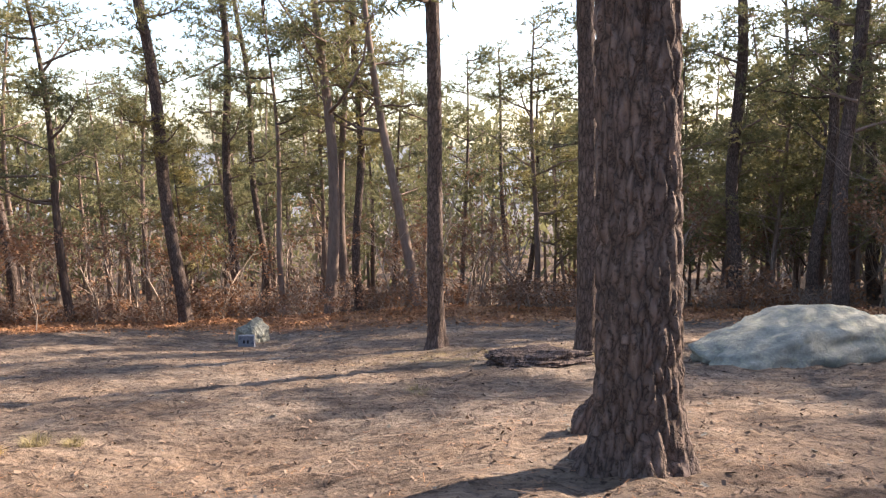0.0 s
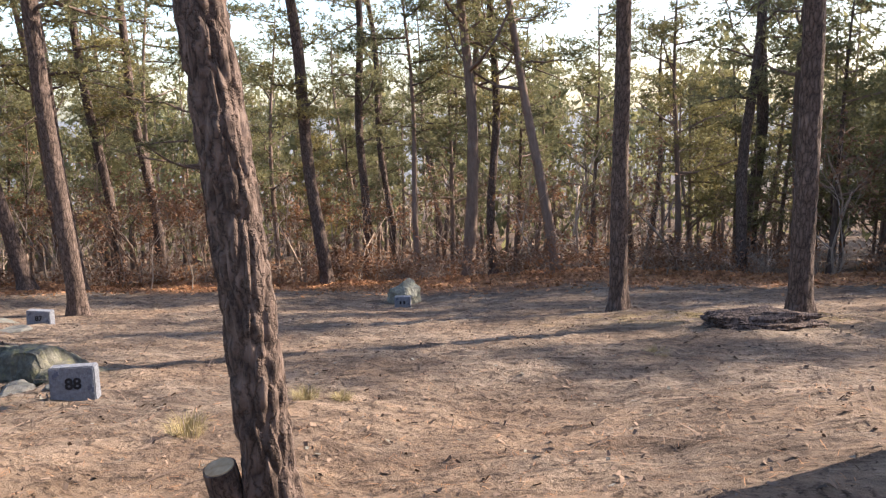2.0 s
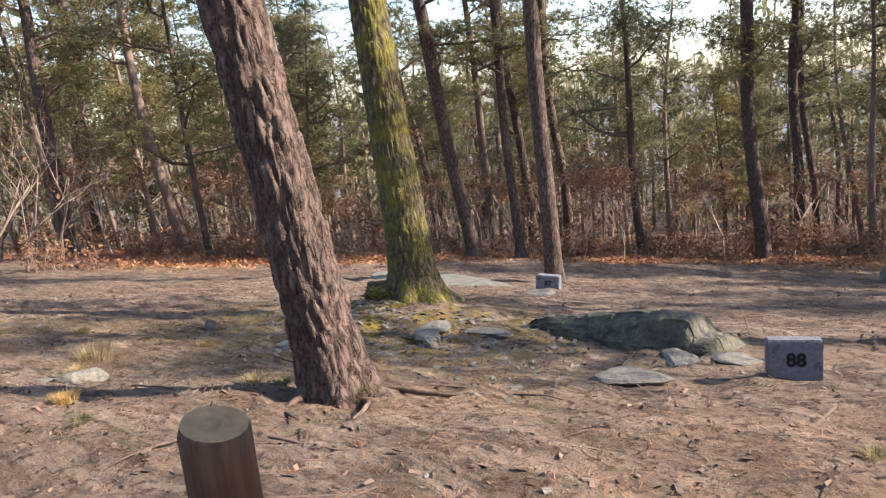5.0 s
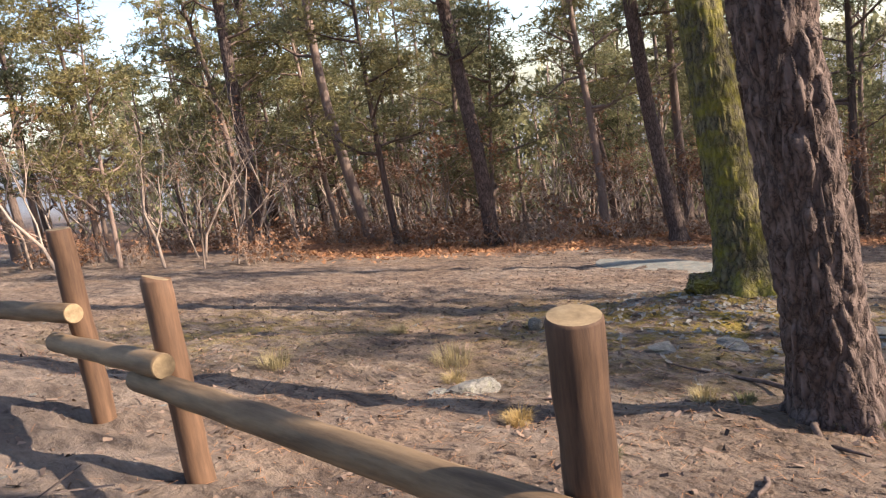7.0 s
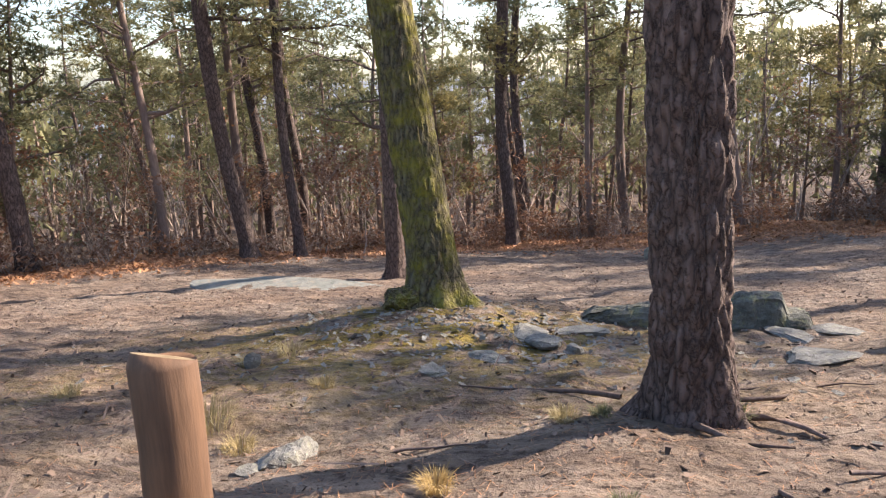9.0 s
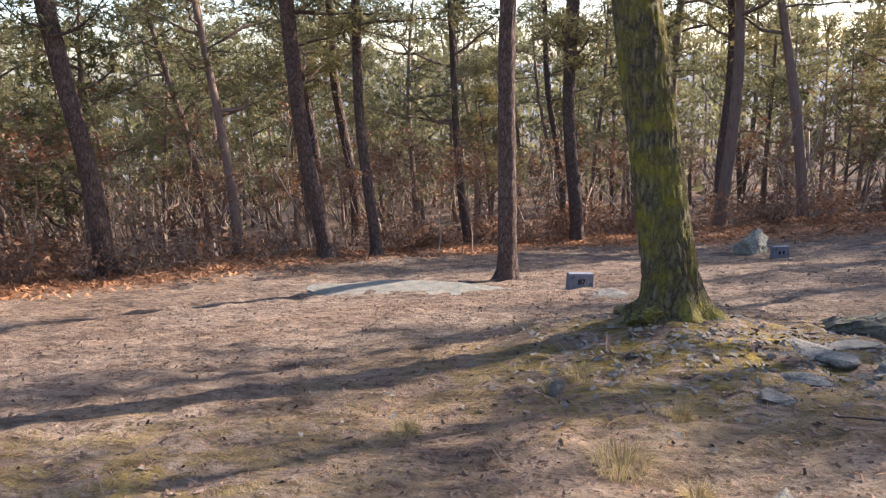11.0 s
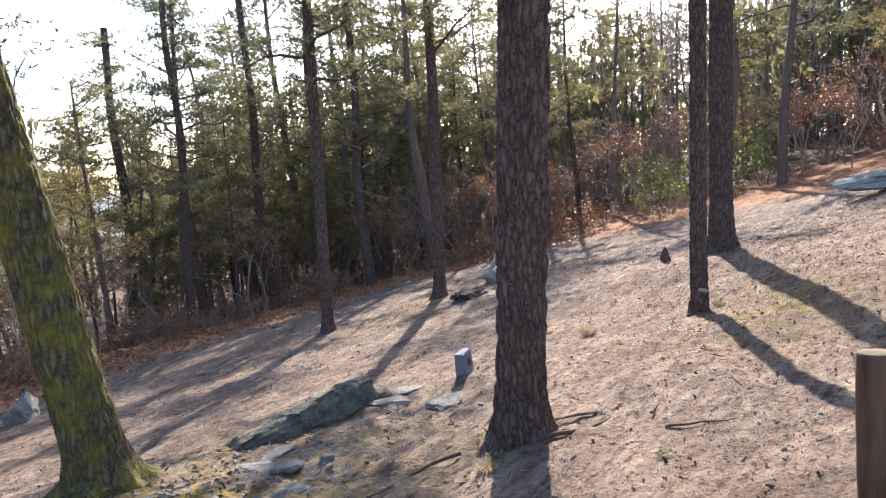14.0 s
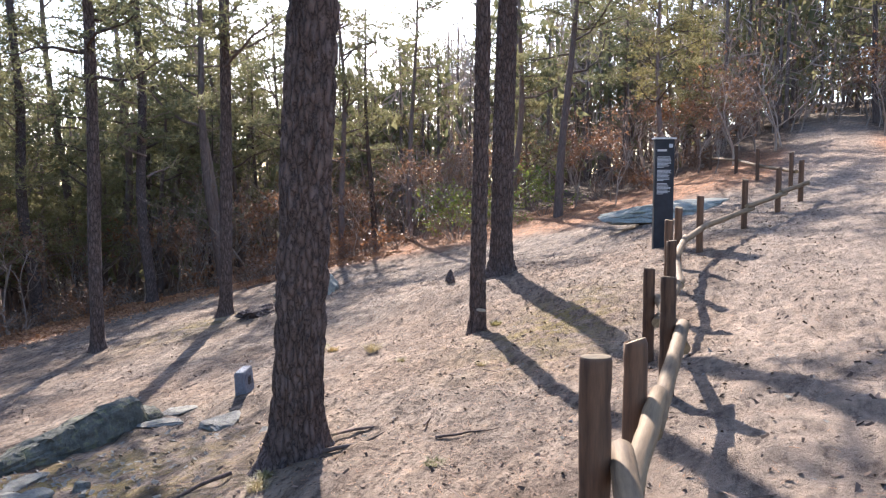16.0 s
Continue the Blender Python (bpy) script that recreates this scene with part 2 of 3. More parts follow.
def on_ground(x, y, dz=0.0, rz=0.0):
    return pose(x, y, ground(x, y) + dz, 0, 0, rz)


def tube(verts, faces, points, radii, sides):
    """Adds a bent tapering tube through points to the lists."""
    start = len(verts)
    for i, p in enumerate(points):
        a = points[max(0, i - 1)]
        c = points[min(len(points) - 1, i + 1)]
        d = (c - a).normalized()
        u = d.orthogonal().normalized()
        w = d.cross(u)
        for s in range(sides):
            an = 2 * math.pi * s / sides
            verts.append(p + (u * math.cos(an) + w * math.sin(an)) * radii[i])
    for i in range(len(points) - 1):
        for s in range(sides):
            a, b = start + i * sides + s, start + i * sides + (s + 1) % sides
            faces.append((a, b, b + sides, a + sides))
    faces.append(tuple(start + (len(points) - 1) * sides + s for s in range(sides)))


def trunk_mesh(name, r, height, lean, seed, mat, flare=0.55, sides=96, rings=260, groove=0.03, bend=0.0, lobes=5, plate=(14, 3.4)):
    """A trunk with real plates and furrows in its bark, a root flare, and a lean."""
    rng = random.Random(seed)
    ph = [rng.uniform(0, 6.28) for _ in range(lobes)]
    off = Vector((rng.uniform(-50, 50), rng.uniform(-50, 50), 0))
    verts, faces = [], []
    for i in range(rings + 1):
        f = i / rings
        z = -0.25 + (height + 0.25) * f ** 1.5
        zz = max(z, 0)
        rad = r * (1 - 0.45 * zz / height) * (1 + flare * math.exp(-max(z, -0.1) / 0.22))
        cx = lean[0] * zz + bend * math.sin(zz * 0.7 + ph[0]) - bend * math.sin(ph[0])
        cy = lean[1] * zz + bend * math.cos(zz * 0.55 + ph[1]) - bend * math.cos(ph[1])
        for s in range(sides):
            a = 2 * math.pi * s / sides
            c, n = math.cos(a), math.sin(a)
            root = sum(math.cos((k + 2) * a + ph[k]) for k in range(lobes)) / lobes
            rr = rad * (1 + 0.7 * flare * root * math.exp(-max(z, -0.1) / 0.3) + 0.03 * math.sin(2 * a + z))
            q = Vector((c * r * plate[0], n * r * plate[0], z * plate[1])) + off
            q += noise.noise_vector(q * 0.6) * 0.45
            d, _ = noise.voronoi(q)
            gap = min(1.0, (d[1] - d[0]) * 3.2)
            rr += groove * (gap - 0.7) + groove * 0.35 * noise.fractal(q * 2.2, 1.0, 2.0, 3)
            verts.append((cx + c * rr, cy + n * rr, z))
    for i in range(rings):
        for s in range(sides):
            a, b = i * sides + s, i * sides + (s + 1) % sides
            faces.append((a, b, b + sides, a + sides))
    return mesh_of(name, verts, faces, mat)


def needle_tuft(verts, faces, p, way, rng, size, count):
    """Needles spread out like a brush about the tip of a twig."""
    for _ in range(count):
        d = (way * 0.5 + Vector((rng.gauss(0, 1), rng.gauss(0, 1), rng.gauss(0.15, 0.75))).normalized()).normalized()
        w = d.orthogonal().normalized() * size * 0.13
        w.rotate(Euler((rng.uniform(0, 6), rng.uniform(0, 6), 0)))
        tip = p + d * size * rng.uniform(0.7, 1.25)
        k = len(verts)
        verts += [p + w, p - w, tip]
        faces.append((k, k + 1, k + 2))


def pine_crown(seed, axis, height, start, limbs, reach, tufts=11, blades=6):
    """Limbs and needles of a pine whose trunk runs along axis(z). Returns the two meshes."""
    rng = random.Random(seed)
    lv, lf, nv, nf = [], [], [], []
    for i in range(limbs):
        f = (i + rng.random()) / limbs
        z = height * (start + (0.98 - start) * f)
        a = rng.uniform(0, 6.283)
        long = reach * (1.0 - 0.55 * f) * rng.uniform(0.45, 1.25)
        p0 = axis(z)
        way = Vector((math.cos(a), math.sin(a), rng.uniform(-0.12, 0.35)))
        pts, p = [p0], p0
        for s in range(5):
            way = (way + Vector((rng.gauss(0, 0.32), rng.gauss(0, 0.32), rng.gauss(0.05, 0.16)))).normalized()
            p = p + way * long / 5
            pts.append(p)
        tube(lv, lf, pts, [0.035 * (1.15 - k / 5.2) * (0.5 + long / reach) for k in range(6)], 5)
        for c in range(6 + int(4 * rng.random())):
            q = pts[2 + c % 4] + Vector((rng.gauss(0, 0.35), rng.gauss(0, 0.35), rng.gauss(0.1, 0.14))) * (0.35 + 0.4 * long / reach) * 1.4
            tube(lv, lf, [pts[1 + c % 4], q], [0.013, 0.006], 3)
            for _ in range(tufts):
                w = Vector((rng.gauss(0, 1), rng.gauss(0, 1), rng.gauss(0.1, 0.3)))
                tip = q + w * 0.31
                needle_tuft(nv, nf, tip, w.normalized(), rng, 0.2, blades)
    return mesh_of("limbs", lv, lf, bark_far), mesh_of("needles", nv, nf, needle_mat, False)


def bare_sapling(seed, height, spread, depth, leaves=0, leaf=0.07, leafmat=None, stems=1, thick=0.03):
    """Branching of a leafless sapling or shrub, with a few leaves still on it."""
    rng = random.Random(seed)
    v, f, lv, lf = [], [], [], []
    tips = []

    def grow(p, way, long, r, left):
        pts = [p]
        for _ in range(3):
            way = (way + Vector((rng.gauss(0, 0.2), rng.gauss(0, 0.2), rng.gauss(0.06, 0.12)))).normalized()
            p = p + way * long / 3
            pts.append(p)
        tube(v, f, pts, [r, r * 0.85, r * 0.7, r * 0.5], 4 if left > 1 else 3)
        tips.append(p)
        if left:
            for _ in range(rng.choice((2, 3, 3))):
                side = Vector((rng.gauss(0, 1), rng.gauss(0, 1), rng.gauss(0.2, 0.6)))
                grow(pts[rng.choice((1, 2, 3))], (way + side * spread).normalized(), long * rng.uniform(0.55, 0.8), r * 0.55, left - 1)

    for _ in range(stems):
        a = rng.uniform(0, 6.28)
        lean = 0.06 if stems == 1 else 0.55
        grow(Vector((math.cos(a), math.sin(a), 0)) * (0 if stems == 1 else 0.12) - Vector((0, 0, 0.1)), Vector((math.cos(a) * lean, math.sin(a) * lean, 1)).normalized(), height * 0.42, thick, depth)
    for _ in range(leaves):
        p = rng.choice(tips) + Vector((rng.gauss(0, 1), rng.gauss(0, 1), rng.gauss(0, 1))) * 0.09
        q = Euler((rng.uniform(-1, 1), rng.uniform(-1, 1), rng.uniform(0, 6))).to_matrix()
        s = leaf * rng.uniform(0.6, 1.4)
        k = len(lv)
        lv += [p + q @ Vector(c) * s for c in ((-1, 0, 0), (-0.2, -0.5, 0.1), (1, 0, 0.15), (-0.2, 0.5, 0.1))]
        lf.append((k, k + 1, k + 2, k + 3))
    return mesh_of("branches", v, f, twig_mat), (mesh_of("leaves", lv, lf, leafmat, False) if leaves else None)


def rock_mesh(name, seed, size, mat, rough=0.25, res=5, flat=0.0, angular=0.5):
    """A broken, weathered block: a sphere cut by random planes and roughened."""
    rng = random.Random(seed)
    bm = bmesh.new()
    bmesh.ops.create_icosphere(bm, subdivisions=res, radius=1.0)
    cuts = []
    for _ in range(14):
        d = Vector((rng.gauss(0, 1), rng.gauss(0, 1), rng.gauss(0.2, 0.8))).normalized()
        cuts.append((d, rng.uniform(1 - angular * 0.65, 0.95)))
    off = Vector((rng.uniform(-9, 9), rng.uniform(-9, 9), rng.uniform(-9, 9)))
    for v in bm.verts:
        p = v.co.copy()
        for d, k in cuts:
            over = p.dot(d) - k
            if over > 0:
                p -= d * over
        if flat and p.z > flat:
            p.z = flat + (p.z - flat) * 0.15
        p += p.normalized() * (noise.fractal(p * 1.7 + off, 1.0, 2.1, 3) * rough * 0.45 + noise.fractal(p * 6 + off, 0.8, 2.1, 4) * rough * 0.22)
        v.co = Vector((p.x * size[0], p.y * size[1], p.z * size[2]))
    me = bpy.data.meshes.new(name)
    bm.to_mesh(me)
    bm.free()
    me.materials.append(mat)
    if angular < 0.5:
        me.shade_smooth()
    return me


def box_bm(bm, size, at, bevel=0.0):
    r = bmesh.ops.create_cube(bm, size=1.0)
    for v in r["verts"]:
        v.co = Vector((v.co.x * size[0] + at[0], v.co.y * size[1] + at[1], v.co.z * size[2] + at[2]))
    if bevel:
        bmesh.ops.bevel(bm, geom=list({e for v in r["verts"] for e in v.link_edges}), offset=bevel, segments=2, affect="EDGES")


def finish(name, bm, mat, smooth_faces=False):
    me = bpy.data.meshes.new(name)
    bm.to_mesh(me)
    bm.free()
    me.materials.append(mat)
    if smooth_faces:
        me.shade_smooth()
    return me


# ---- ground: one sheet to the horizon ----
def edge_y(x):
    """Where the clearing ends and the wood begins, as y for a given x."""
    return 19.0 - 9.5 * smooth(15, 23, x) - 5.0 * smooth(22, 30, x) if x > -2 else 19.0 - 12.0 * (1 - smooth(-22, -4, x))


def steps(lo, hi, fine, far):
    out = [lo + fine * i for i in range(int((hi - lo) / fine) + 1)]
    d, a, b = fine, lo, out[-1]
    left, right = [], []
    while a > -far:
        d *= 1.16
        a -= d
        left.append(a)
    d = fine
    while b < far:
        d *= 1.16
        b += d
        right.append(b)
    return left[::-1] + out + right


def build_ground():
    xs, ys = steps(-13, 15, 0.14, 1800), steps(-8.5, 16, 0.14, 1800)
    verts, moss, litter, wood, trail, far = [], [], [], [], [], []
    for y in ys:
        for x in xs:
            p = Vector((x, y, 0))
            near = 1 - smooth(60, 140, math.hypot(x, y))
            z = ground(x, y)
            if near > 0:
                z += near * (0.05 * noise.fractal(p * 0.8, 1, 2, 4) + 0.046 * noise.fractal(p * 3.2, 0.9, 2, 4))
                e = y - edge_y(x)
                z += 0.25 * math.exp(-((e - 1.0) / 1.2) ** 2) * (0.6 + noise.noise(p * 0.5))
            verts.append((x, y, z))
            e = y - edge_y(x) + 1.6 * noise.noise(p * 0.45)
            inside = max(e, (x - 22) * 0.8, -11.5 - y)
            litter.append(smooth(-3.2, -0.4, inside))
            wood.append(smooth(3.5, 9, inside))
            moss.append(1.1 * math.exp(-((x + 4.4) ** 2 / 7 + (y - 0.2) ** 2 / 4)) + 0.8 * math.exp(-((x - 3.0) ** 2 / 4 + (y + 3.4) ** 2 / 0.9)) + 0.7 * math.exp(-((x + 8.8) ** 2 / 4 + (y + 3.2) ** 2 / 3)) + 0.6 * math.exp(-((x - 7) ** 2 / 5 + (y - 7) ** 2 / 1.5)))
            ty = -7.4 - 0.05 * x
            trail.append(0.85 * (1 - smooth(1.2, 2.3, abs(y - ty) + 0.4 * noise.noise(p * 0.8))))
            # share of the painted haze grey, growing with distance
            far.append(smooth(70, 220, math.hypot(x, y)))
    w = len(xs)
    faces = [(j * w + i, j * w + i + 1, (j + 1) * w + i + 1, (j + 1) * w + i) for j in range(len(ys) - 1) for i in range(w - 1)]
    me = mesh_of("ground", verts, faces, soil)
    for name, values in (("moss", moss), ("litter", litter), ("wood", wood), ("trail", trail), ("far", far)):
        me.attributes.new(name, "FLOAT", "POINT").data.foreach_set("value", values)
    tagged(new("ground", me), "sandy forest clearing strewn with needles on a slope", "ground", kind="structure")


build_ground()

# ---- the trees that stand in the clearing ----
def big_pine(x, y, r, lean, seed, label, height=13.0, near=True, mat=None, flare=0.55, bend=0.03, groove=0.022, dz=0.0, crown=0.5, limbs=16):
    t = thing("pine_tree", on_ground(x, y, dz), label, "tree", "pines in the clearing")
    if near:
        me = trunk_mesh("trunk", r, height, lean, seed, mat or bark_near, flare, 110, 300, groove, bend)
    else:
        me = trunk_mesh("trunk", r, height, lean, seed, mat or bark_near, flare, 40, 110, groove * 0.8, bend)
    part("trunk", me, t)
    axis = lambda z: Vector((lean[0] * z, lean[1] * z, z))  # noqa: E731
    lm, nm = pine_crown(seed + 7, axis, height, crown, limbs, 2.6)
    part("branchwork", lm, t, kind="stuff")
    part("crown", nm, t, "green pine needles in loose clumps", "stuff")
    return t


big_pine(7.98, -0.8, 0.255, (-0.037, -0.033), 1, "tall pine with thick furrowed reddish-brown bark", flare=0.5, groove=0.034)
tree_b = big_pine(3.68, -1.85, 0.138, (-0.072, -0.03), 2, "slim leaning pine with flaky bark and a cut stub", flare=0.35, groove=0.024, bend=0.05)
big_pine(-2.18, -2.21, 0.24, (-0.056, -0.128), 3, "leaning pine with deep plated bark and bare roots", flare=0.45, groove=0.034, bend=0.02)
big_pine(5.39, 8.91, 0.165, (-0.014, -0.036), 5, "straight pine trunk rising from the clearing", near=False)
big_pine(8.24, 7.27, 0.18, (-0.044, -0.063), 6, "straight grey-brown pine trunk beside a boulder", near=False)
big_pine(-6.96, 8.95, 0.205, (0.038, -0.084), 8, "leaning pine beside a numbered marker stone", near=False)

# pines that mark the edge of the wood
EDGE_TRUNKS = [(-5.19, 19.47, 0.30, -0.016, -0.148), (-5.23, 23.86, 0.25, -0.021, 0.046), (-5.62, 28.9, 0.22, -0.093, 0.06), (-12.45, 13.15, 0.29, -0.01, -0.178),
               (-17.58, 10.3, 0.32, 0.012, -0.128), (-33.8, 11.4, 0.36, 0.165, -0.068), (-11.2, 14.0, 0.20, 0.0, -0.06), (-15.2, 21.2, 0.26, -0.03, -0.12), (-14.2, 22.3, 0.27, -0.03, -0.06),
               (0.4, 23.0, 0.22, 0.0, 0.0), (10.8, 29.2, 0.36, 0.0, 0.02), (14.9, 23.4, 0.32, -0.02, 0.0), (17.4, 22.6, 0.26, 0.01, 0.0), (9.4, 21.9, 0.24, 0.02, 0.0), (16.8, 18.5, 0.3, 0.0, 0.0)]
for n, (ex, ey, er, lx, ly) in enumerate(EDGE_TRUNKS):
    big_pine(ex, ey, er * 0.8, (lx, ly), 620 + 5 * n, "tall dark pine at the edge of the wood", height=15.5, near=False, bend=0.12, crown=0.36, limbs=17)
mossy = big_pine(-25.05, 6.03, 0.25, (0.023, -0.024), 900, "forked pine with yellow moss on its foot", height=14.0, near=False, bend=0.1, crown=0.34, limbs=22)
part("mossy_foot", trunk_mesh("mossy_foot", 0.262, 2.2, (0.023, -0.024), 901, bark_moss, 0.3, 40, 60, 0.02, 0.0), mossy, "yellow-green moss round the foot")

oak = thing("oak_tree", on_ground(-4.51, 1.36, -0.03), "leaning tree with bright yellow-green moss over its bark", "tree")
part("trunk", trunk_mesh("trunk", 0.29, 12.0, (-0.129, 0.066), 4, bark_moss, 0.75, 110, 300, 0.022, 0.02, 6, (17, 4.0)), oak, "moss-covered furrowed bark")
part("burl", rock_mesh("burl", 41, (0.24, 0.20, 0.17), bark_moss, 0.4), oak).location = (-0.38, -0.34, 0.14)
lm, _ = pine_crown(44, lambda z: Vector((-0.129 * z, 0.066 * z, z)), 12.0, 0.55, 12, 3.0, 0)
part("branchwork", lm, oak, kind="stuff")


def stub(parent, at, r, h, tilt):
    v, f = [], []
    tube(v, f, [Vector((0, 0, -0.15)), Vector((0, 0, h * 0.5)), Vector((0, 0, h))], [r * 1.15, r, r * 0.95], 20)
    ob = part("cut_stub", mesh_of("cut_stub", v, f, bark_near, False), parent, "sawn-off stub with a pale cut face")
    ob.matrix_basis = pose(*at, *tilt)
    v, f = [], []
    tube(v, f, [Vector((0, 0, 0)), Vector((0, 0, 0.006))], [r * 0.86, r * 0.84], 20)
    face = part("cut_face", mesh_of("cut_face", v, f, cut_wood, False), ob)
    face.location = (0, 0, h)


stub(tree_b, (-0.18, -0.08, 0.0), 0.095, 0.42, (10, -6, 0))


# ---- forest ----
def variant_pine(seed, height, r, start, limbs, reach):
    rng = random.Random(seed)
    k = [rng.uniform(-0.05, 0.05), rng.uniform(-0.05, 0.05), rng.uniform(0.05, 0.25), rng.uniform(0, 6)]
    axis = lambda z: Vector((k[0] * z + k[2] * math.sin(z * 0.45 + k[3]) - k[2] * math.sin(k[3]), k[1] * z + k[2] * 0.6 * math.cos(z * 0.4 + k[3]) - 0.6 * k[2] * math.cos(k[3]), z))  # noqa: E731
    t = thing("pine_tree", pose(0, 0, -60), "slender pine with dark bark and thin green crown in the wood", "tree", "pines of the wood")
    v, f = [], []
    n = 16
    tube(v, f, [axis(-0.4 + (height + 0.4) * i / n) for i in range(n + 1)], [r * (1.25 if i == 0 else 1.0) * (1 - 0.8 * i / n) for i in range(n + 1)], 10)
    part("trunk", mesh_of("trunk", v, f, bark_far), t)
    lm, nm = pine_crown(seed + 3, axis, height, start, limbs, reach, 11, 6)
    part("branchwork", lm, t, kind="stuff")
    part("crown", nm, t, kind="stuff")
    return t


def variant_bare(seed, height, leaves, name, label, stems=1, spread=0.55, depth=4, thick=0.03, leafmat=None, leaf=0.07, category="tree", group=""):
    t = thing(name, pose(0, 0, -60), label, category, group)
    bm_, lm_ = bare_sapling(seed, height, spread, depth, leaves, leaf, leafmat or dry_leaf, stems, thick)
    part("branchwork", bm_, t, kind="stuff")
    if lm_:
        part("foliage", lm_, t, kind="stuff")
    return t


pines = [variant_pine(100 + i, h, r, s, l, w) for i, (h, r, s, l, w) in enumerate(((13, 0.17, 0.30, 19, 3.3), (15, 0.20, 0.38, 19, 3.7), (11, 0.12, 0.24, 19, 2.8), (14, 0.15, 0.42, 17, 3.5), (9, 0.09, 0.17, 18, 2.3), (16, 0.21, 0.40, 20, 3.9)))]
saplings = [variant_bare(200 + i, h, n, nm_, lab, 1, 0.5, 4, th, group="saplings of the wood") for i, (nm_, h, n, th, lab) in enumerate((("bare_sapling", 5.5, 40, 0.04, "leafless grey-brown sapling in the wood"), ("withered_sapling", 7.0, 160, 0.05, "thin sapling with a few withered leaves"), ("oak_sapling", 4.5, 560, 0.035, "oak sapling with hanging orange-brown leaves"), ("forked_sapling", 6.5, 0, 0.055, "forked leafless young tree")))]
shrubs = [variant_bare(300 + i, h, n, "dry_shrub", lab, s, 0.8, 3, 0.012, category="shrub", group="shrubs along the clearing") for i, (h, n, s, lab) in enumerate(((1.5, 0, 7, "tangled leafless brown shrub"), (1.1, 140, 6, "dry shrub with a few orange leaves"), (1.9, 260, 5, "shrub with withered reddish-brown leaves")))]


def plant(kinds, x, y, rng, lo=0.85, hi=1.2, tilt=3.0):
    src = rng.choice(kinds)
    s = rng.uniform(lo, hi)
    ob = copy_thing(src, pose(x, y, ground(x, y), rng.gauss(0, tilt), rng.gauss(0, tilt), rng.uniform(0, 360)))
    ob.scale = (s, s, s)
    return ob


rng = random.Random(11)
TAKEN = [(5.4, 9.0), (8.3, 7.3), (-7.0, 9.0), (11.2, 7.0)] + [(e[0], e[1]) for e in EDGE_TRUNKS]

# pines at the edge of the wood
EDGE_PINES = [(3.8, 30.0, 2, 1.1), (12.0, 25.2, 5, 1.15), (7.4, 25.4, 0, 0.9), (-20.5, 8.6, 2, 1.1), (-22.5, 9.0, 5, 1.1), (-28.5, 7.3, 0, 1.0), (-9.0, 18.5, 0, 1.0),
              (25.0, 2.3, 5, 1.0), (27.5, 11.0, 3, 1.1), (24.0, 13.0, 0, 1.1), (34.9, 1.3, 3, 0.9), (22.0, 14.0, 5, 0.95), (29.0, 6.0, 1, 1.0)]
for x, y, k, s in EDGE_PINES:
    ob = copy_thing(pines[k], pose(x, y, ground(x, y), rng.gauss(0, 2), rng.gauss(0, 2), rng.uniform(0, 360)))
    ob.scale = (s, s, s)
    TAKEN.append((x, y))


def scatter(kinds, count, box, gap, keep, lo=0.85, hi=1.2, tilt=3.0):
    """Plants that keep their distance from one another."""
    done = tries = 0
    while done < count and tries < count * 40:
        tries += 1
        x, y = rng.uniform(box[0], box[1]), rng.uniform(box[2], box[3])
        if not keep(x, y) or any((x - a) ** 2 + (y - b) ** 2 < gap * gap for a, b in TAKEN):
            continue
        plant(kinds, x, y, rng, lo, hi, tilt)
        TAKEN.append((x, y))
        done += 1


in_wood = lambda x, y: y > edge_y(x) + 1.2 and x < 20  # noqa: E731
on_hill = lambda x, y: (x > 19 and y > edge_y(x) + 1.2 and not (x < 26 and y < 1)) or (x > 25 and y < 3)  # noqa: E731
scatter(pines, 72, (-42, 24, 5, 50), 2.4, in_wood)
scatter([pines[4], pines[2]], 14, (10, 24, 22, 34), 1.6, in_wood, 0.6, 1.0)
scatter(pines, 30, (-50, -13, -8, 24), 2.1, lambda x, y: in_wood(x, y) or x < -21)
scatter(pines, 36, (22, 58, -16, 42), 2.6, lambda x, y: on_hill(x, y) and (abs(y + 7.4 + 0.05 * x) > 2.2 or x > 36))
scatter(pines, 30, (18, 52, 22, 46), 2.2, lambda x, y: y > edge_y(x) + 3)
scatter([pines[0], pines[1], pines[5]], 7, (16, 34, 26, 38), 2.4, lambda x, y: y > edge_y(x) + 1, 1.3, 1.55)
scatter(saplings, 150, (-40, 22, 5, 36), 1.0, in_wood)
scatter(saplings, 60, (-35, -13, -6, 20), 1.0, lambda x, y: in_wood(x, y) or x < -20)
scatter(saplings, 260, (17, 46, -15, 32), 0.9, lambda x, y: on_hill(x, y) and (abs(y + 7.4 + 0.05 * x) > 2 or x > 34))
for x, y in ((-14.5, 13.6), (-9.6, 15.2), (-8.6, 16.0), (-11.0, 15.6), (-7.6, 17.6), (-13.4, 15.4)):
    plant([saplings[2]], x, y, rng, 0.75, 1.05)
# unseen pines added behind the trail to close in the place and its light
scatter(pines[:4], 16, (-25, 30, -26, -13), 3.0, lambda x, y: True)
TAKEN.clear()
scatter(shrubs, 230, (-24, 26, 2, 28), 0.55, lambda x, y: 0.3 < y - edge_y(x) < 6, 0.7, 1.25, 8)
scatter(shrubs, 60, (-32, -15, -8, 14), 0.6, lambda x, y: in_wood(x, y) or x < -19, 0.7, 1.25, 8)
scatter(shrubs, 70, (18, 36, -5, 22), 0.6, on_hill, 0.7, 1.3, 8)

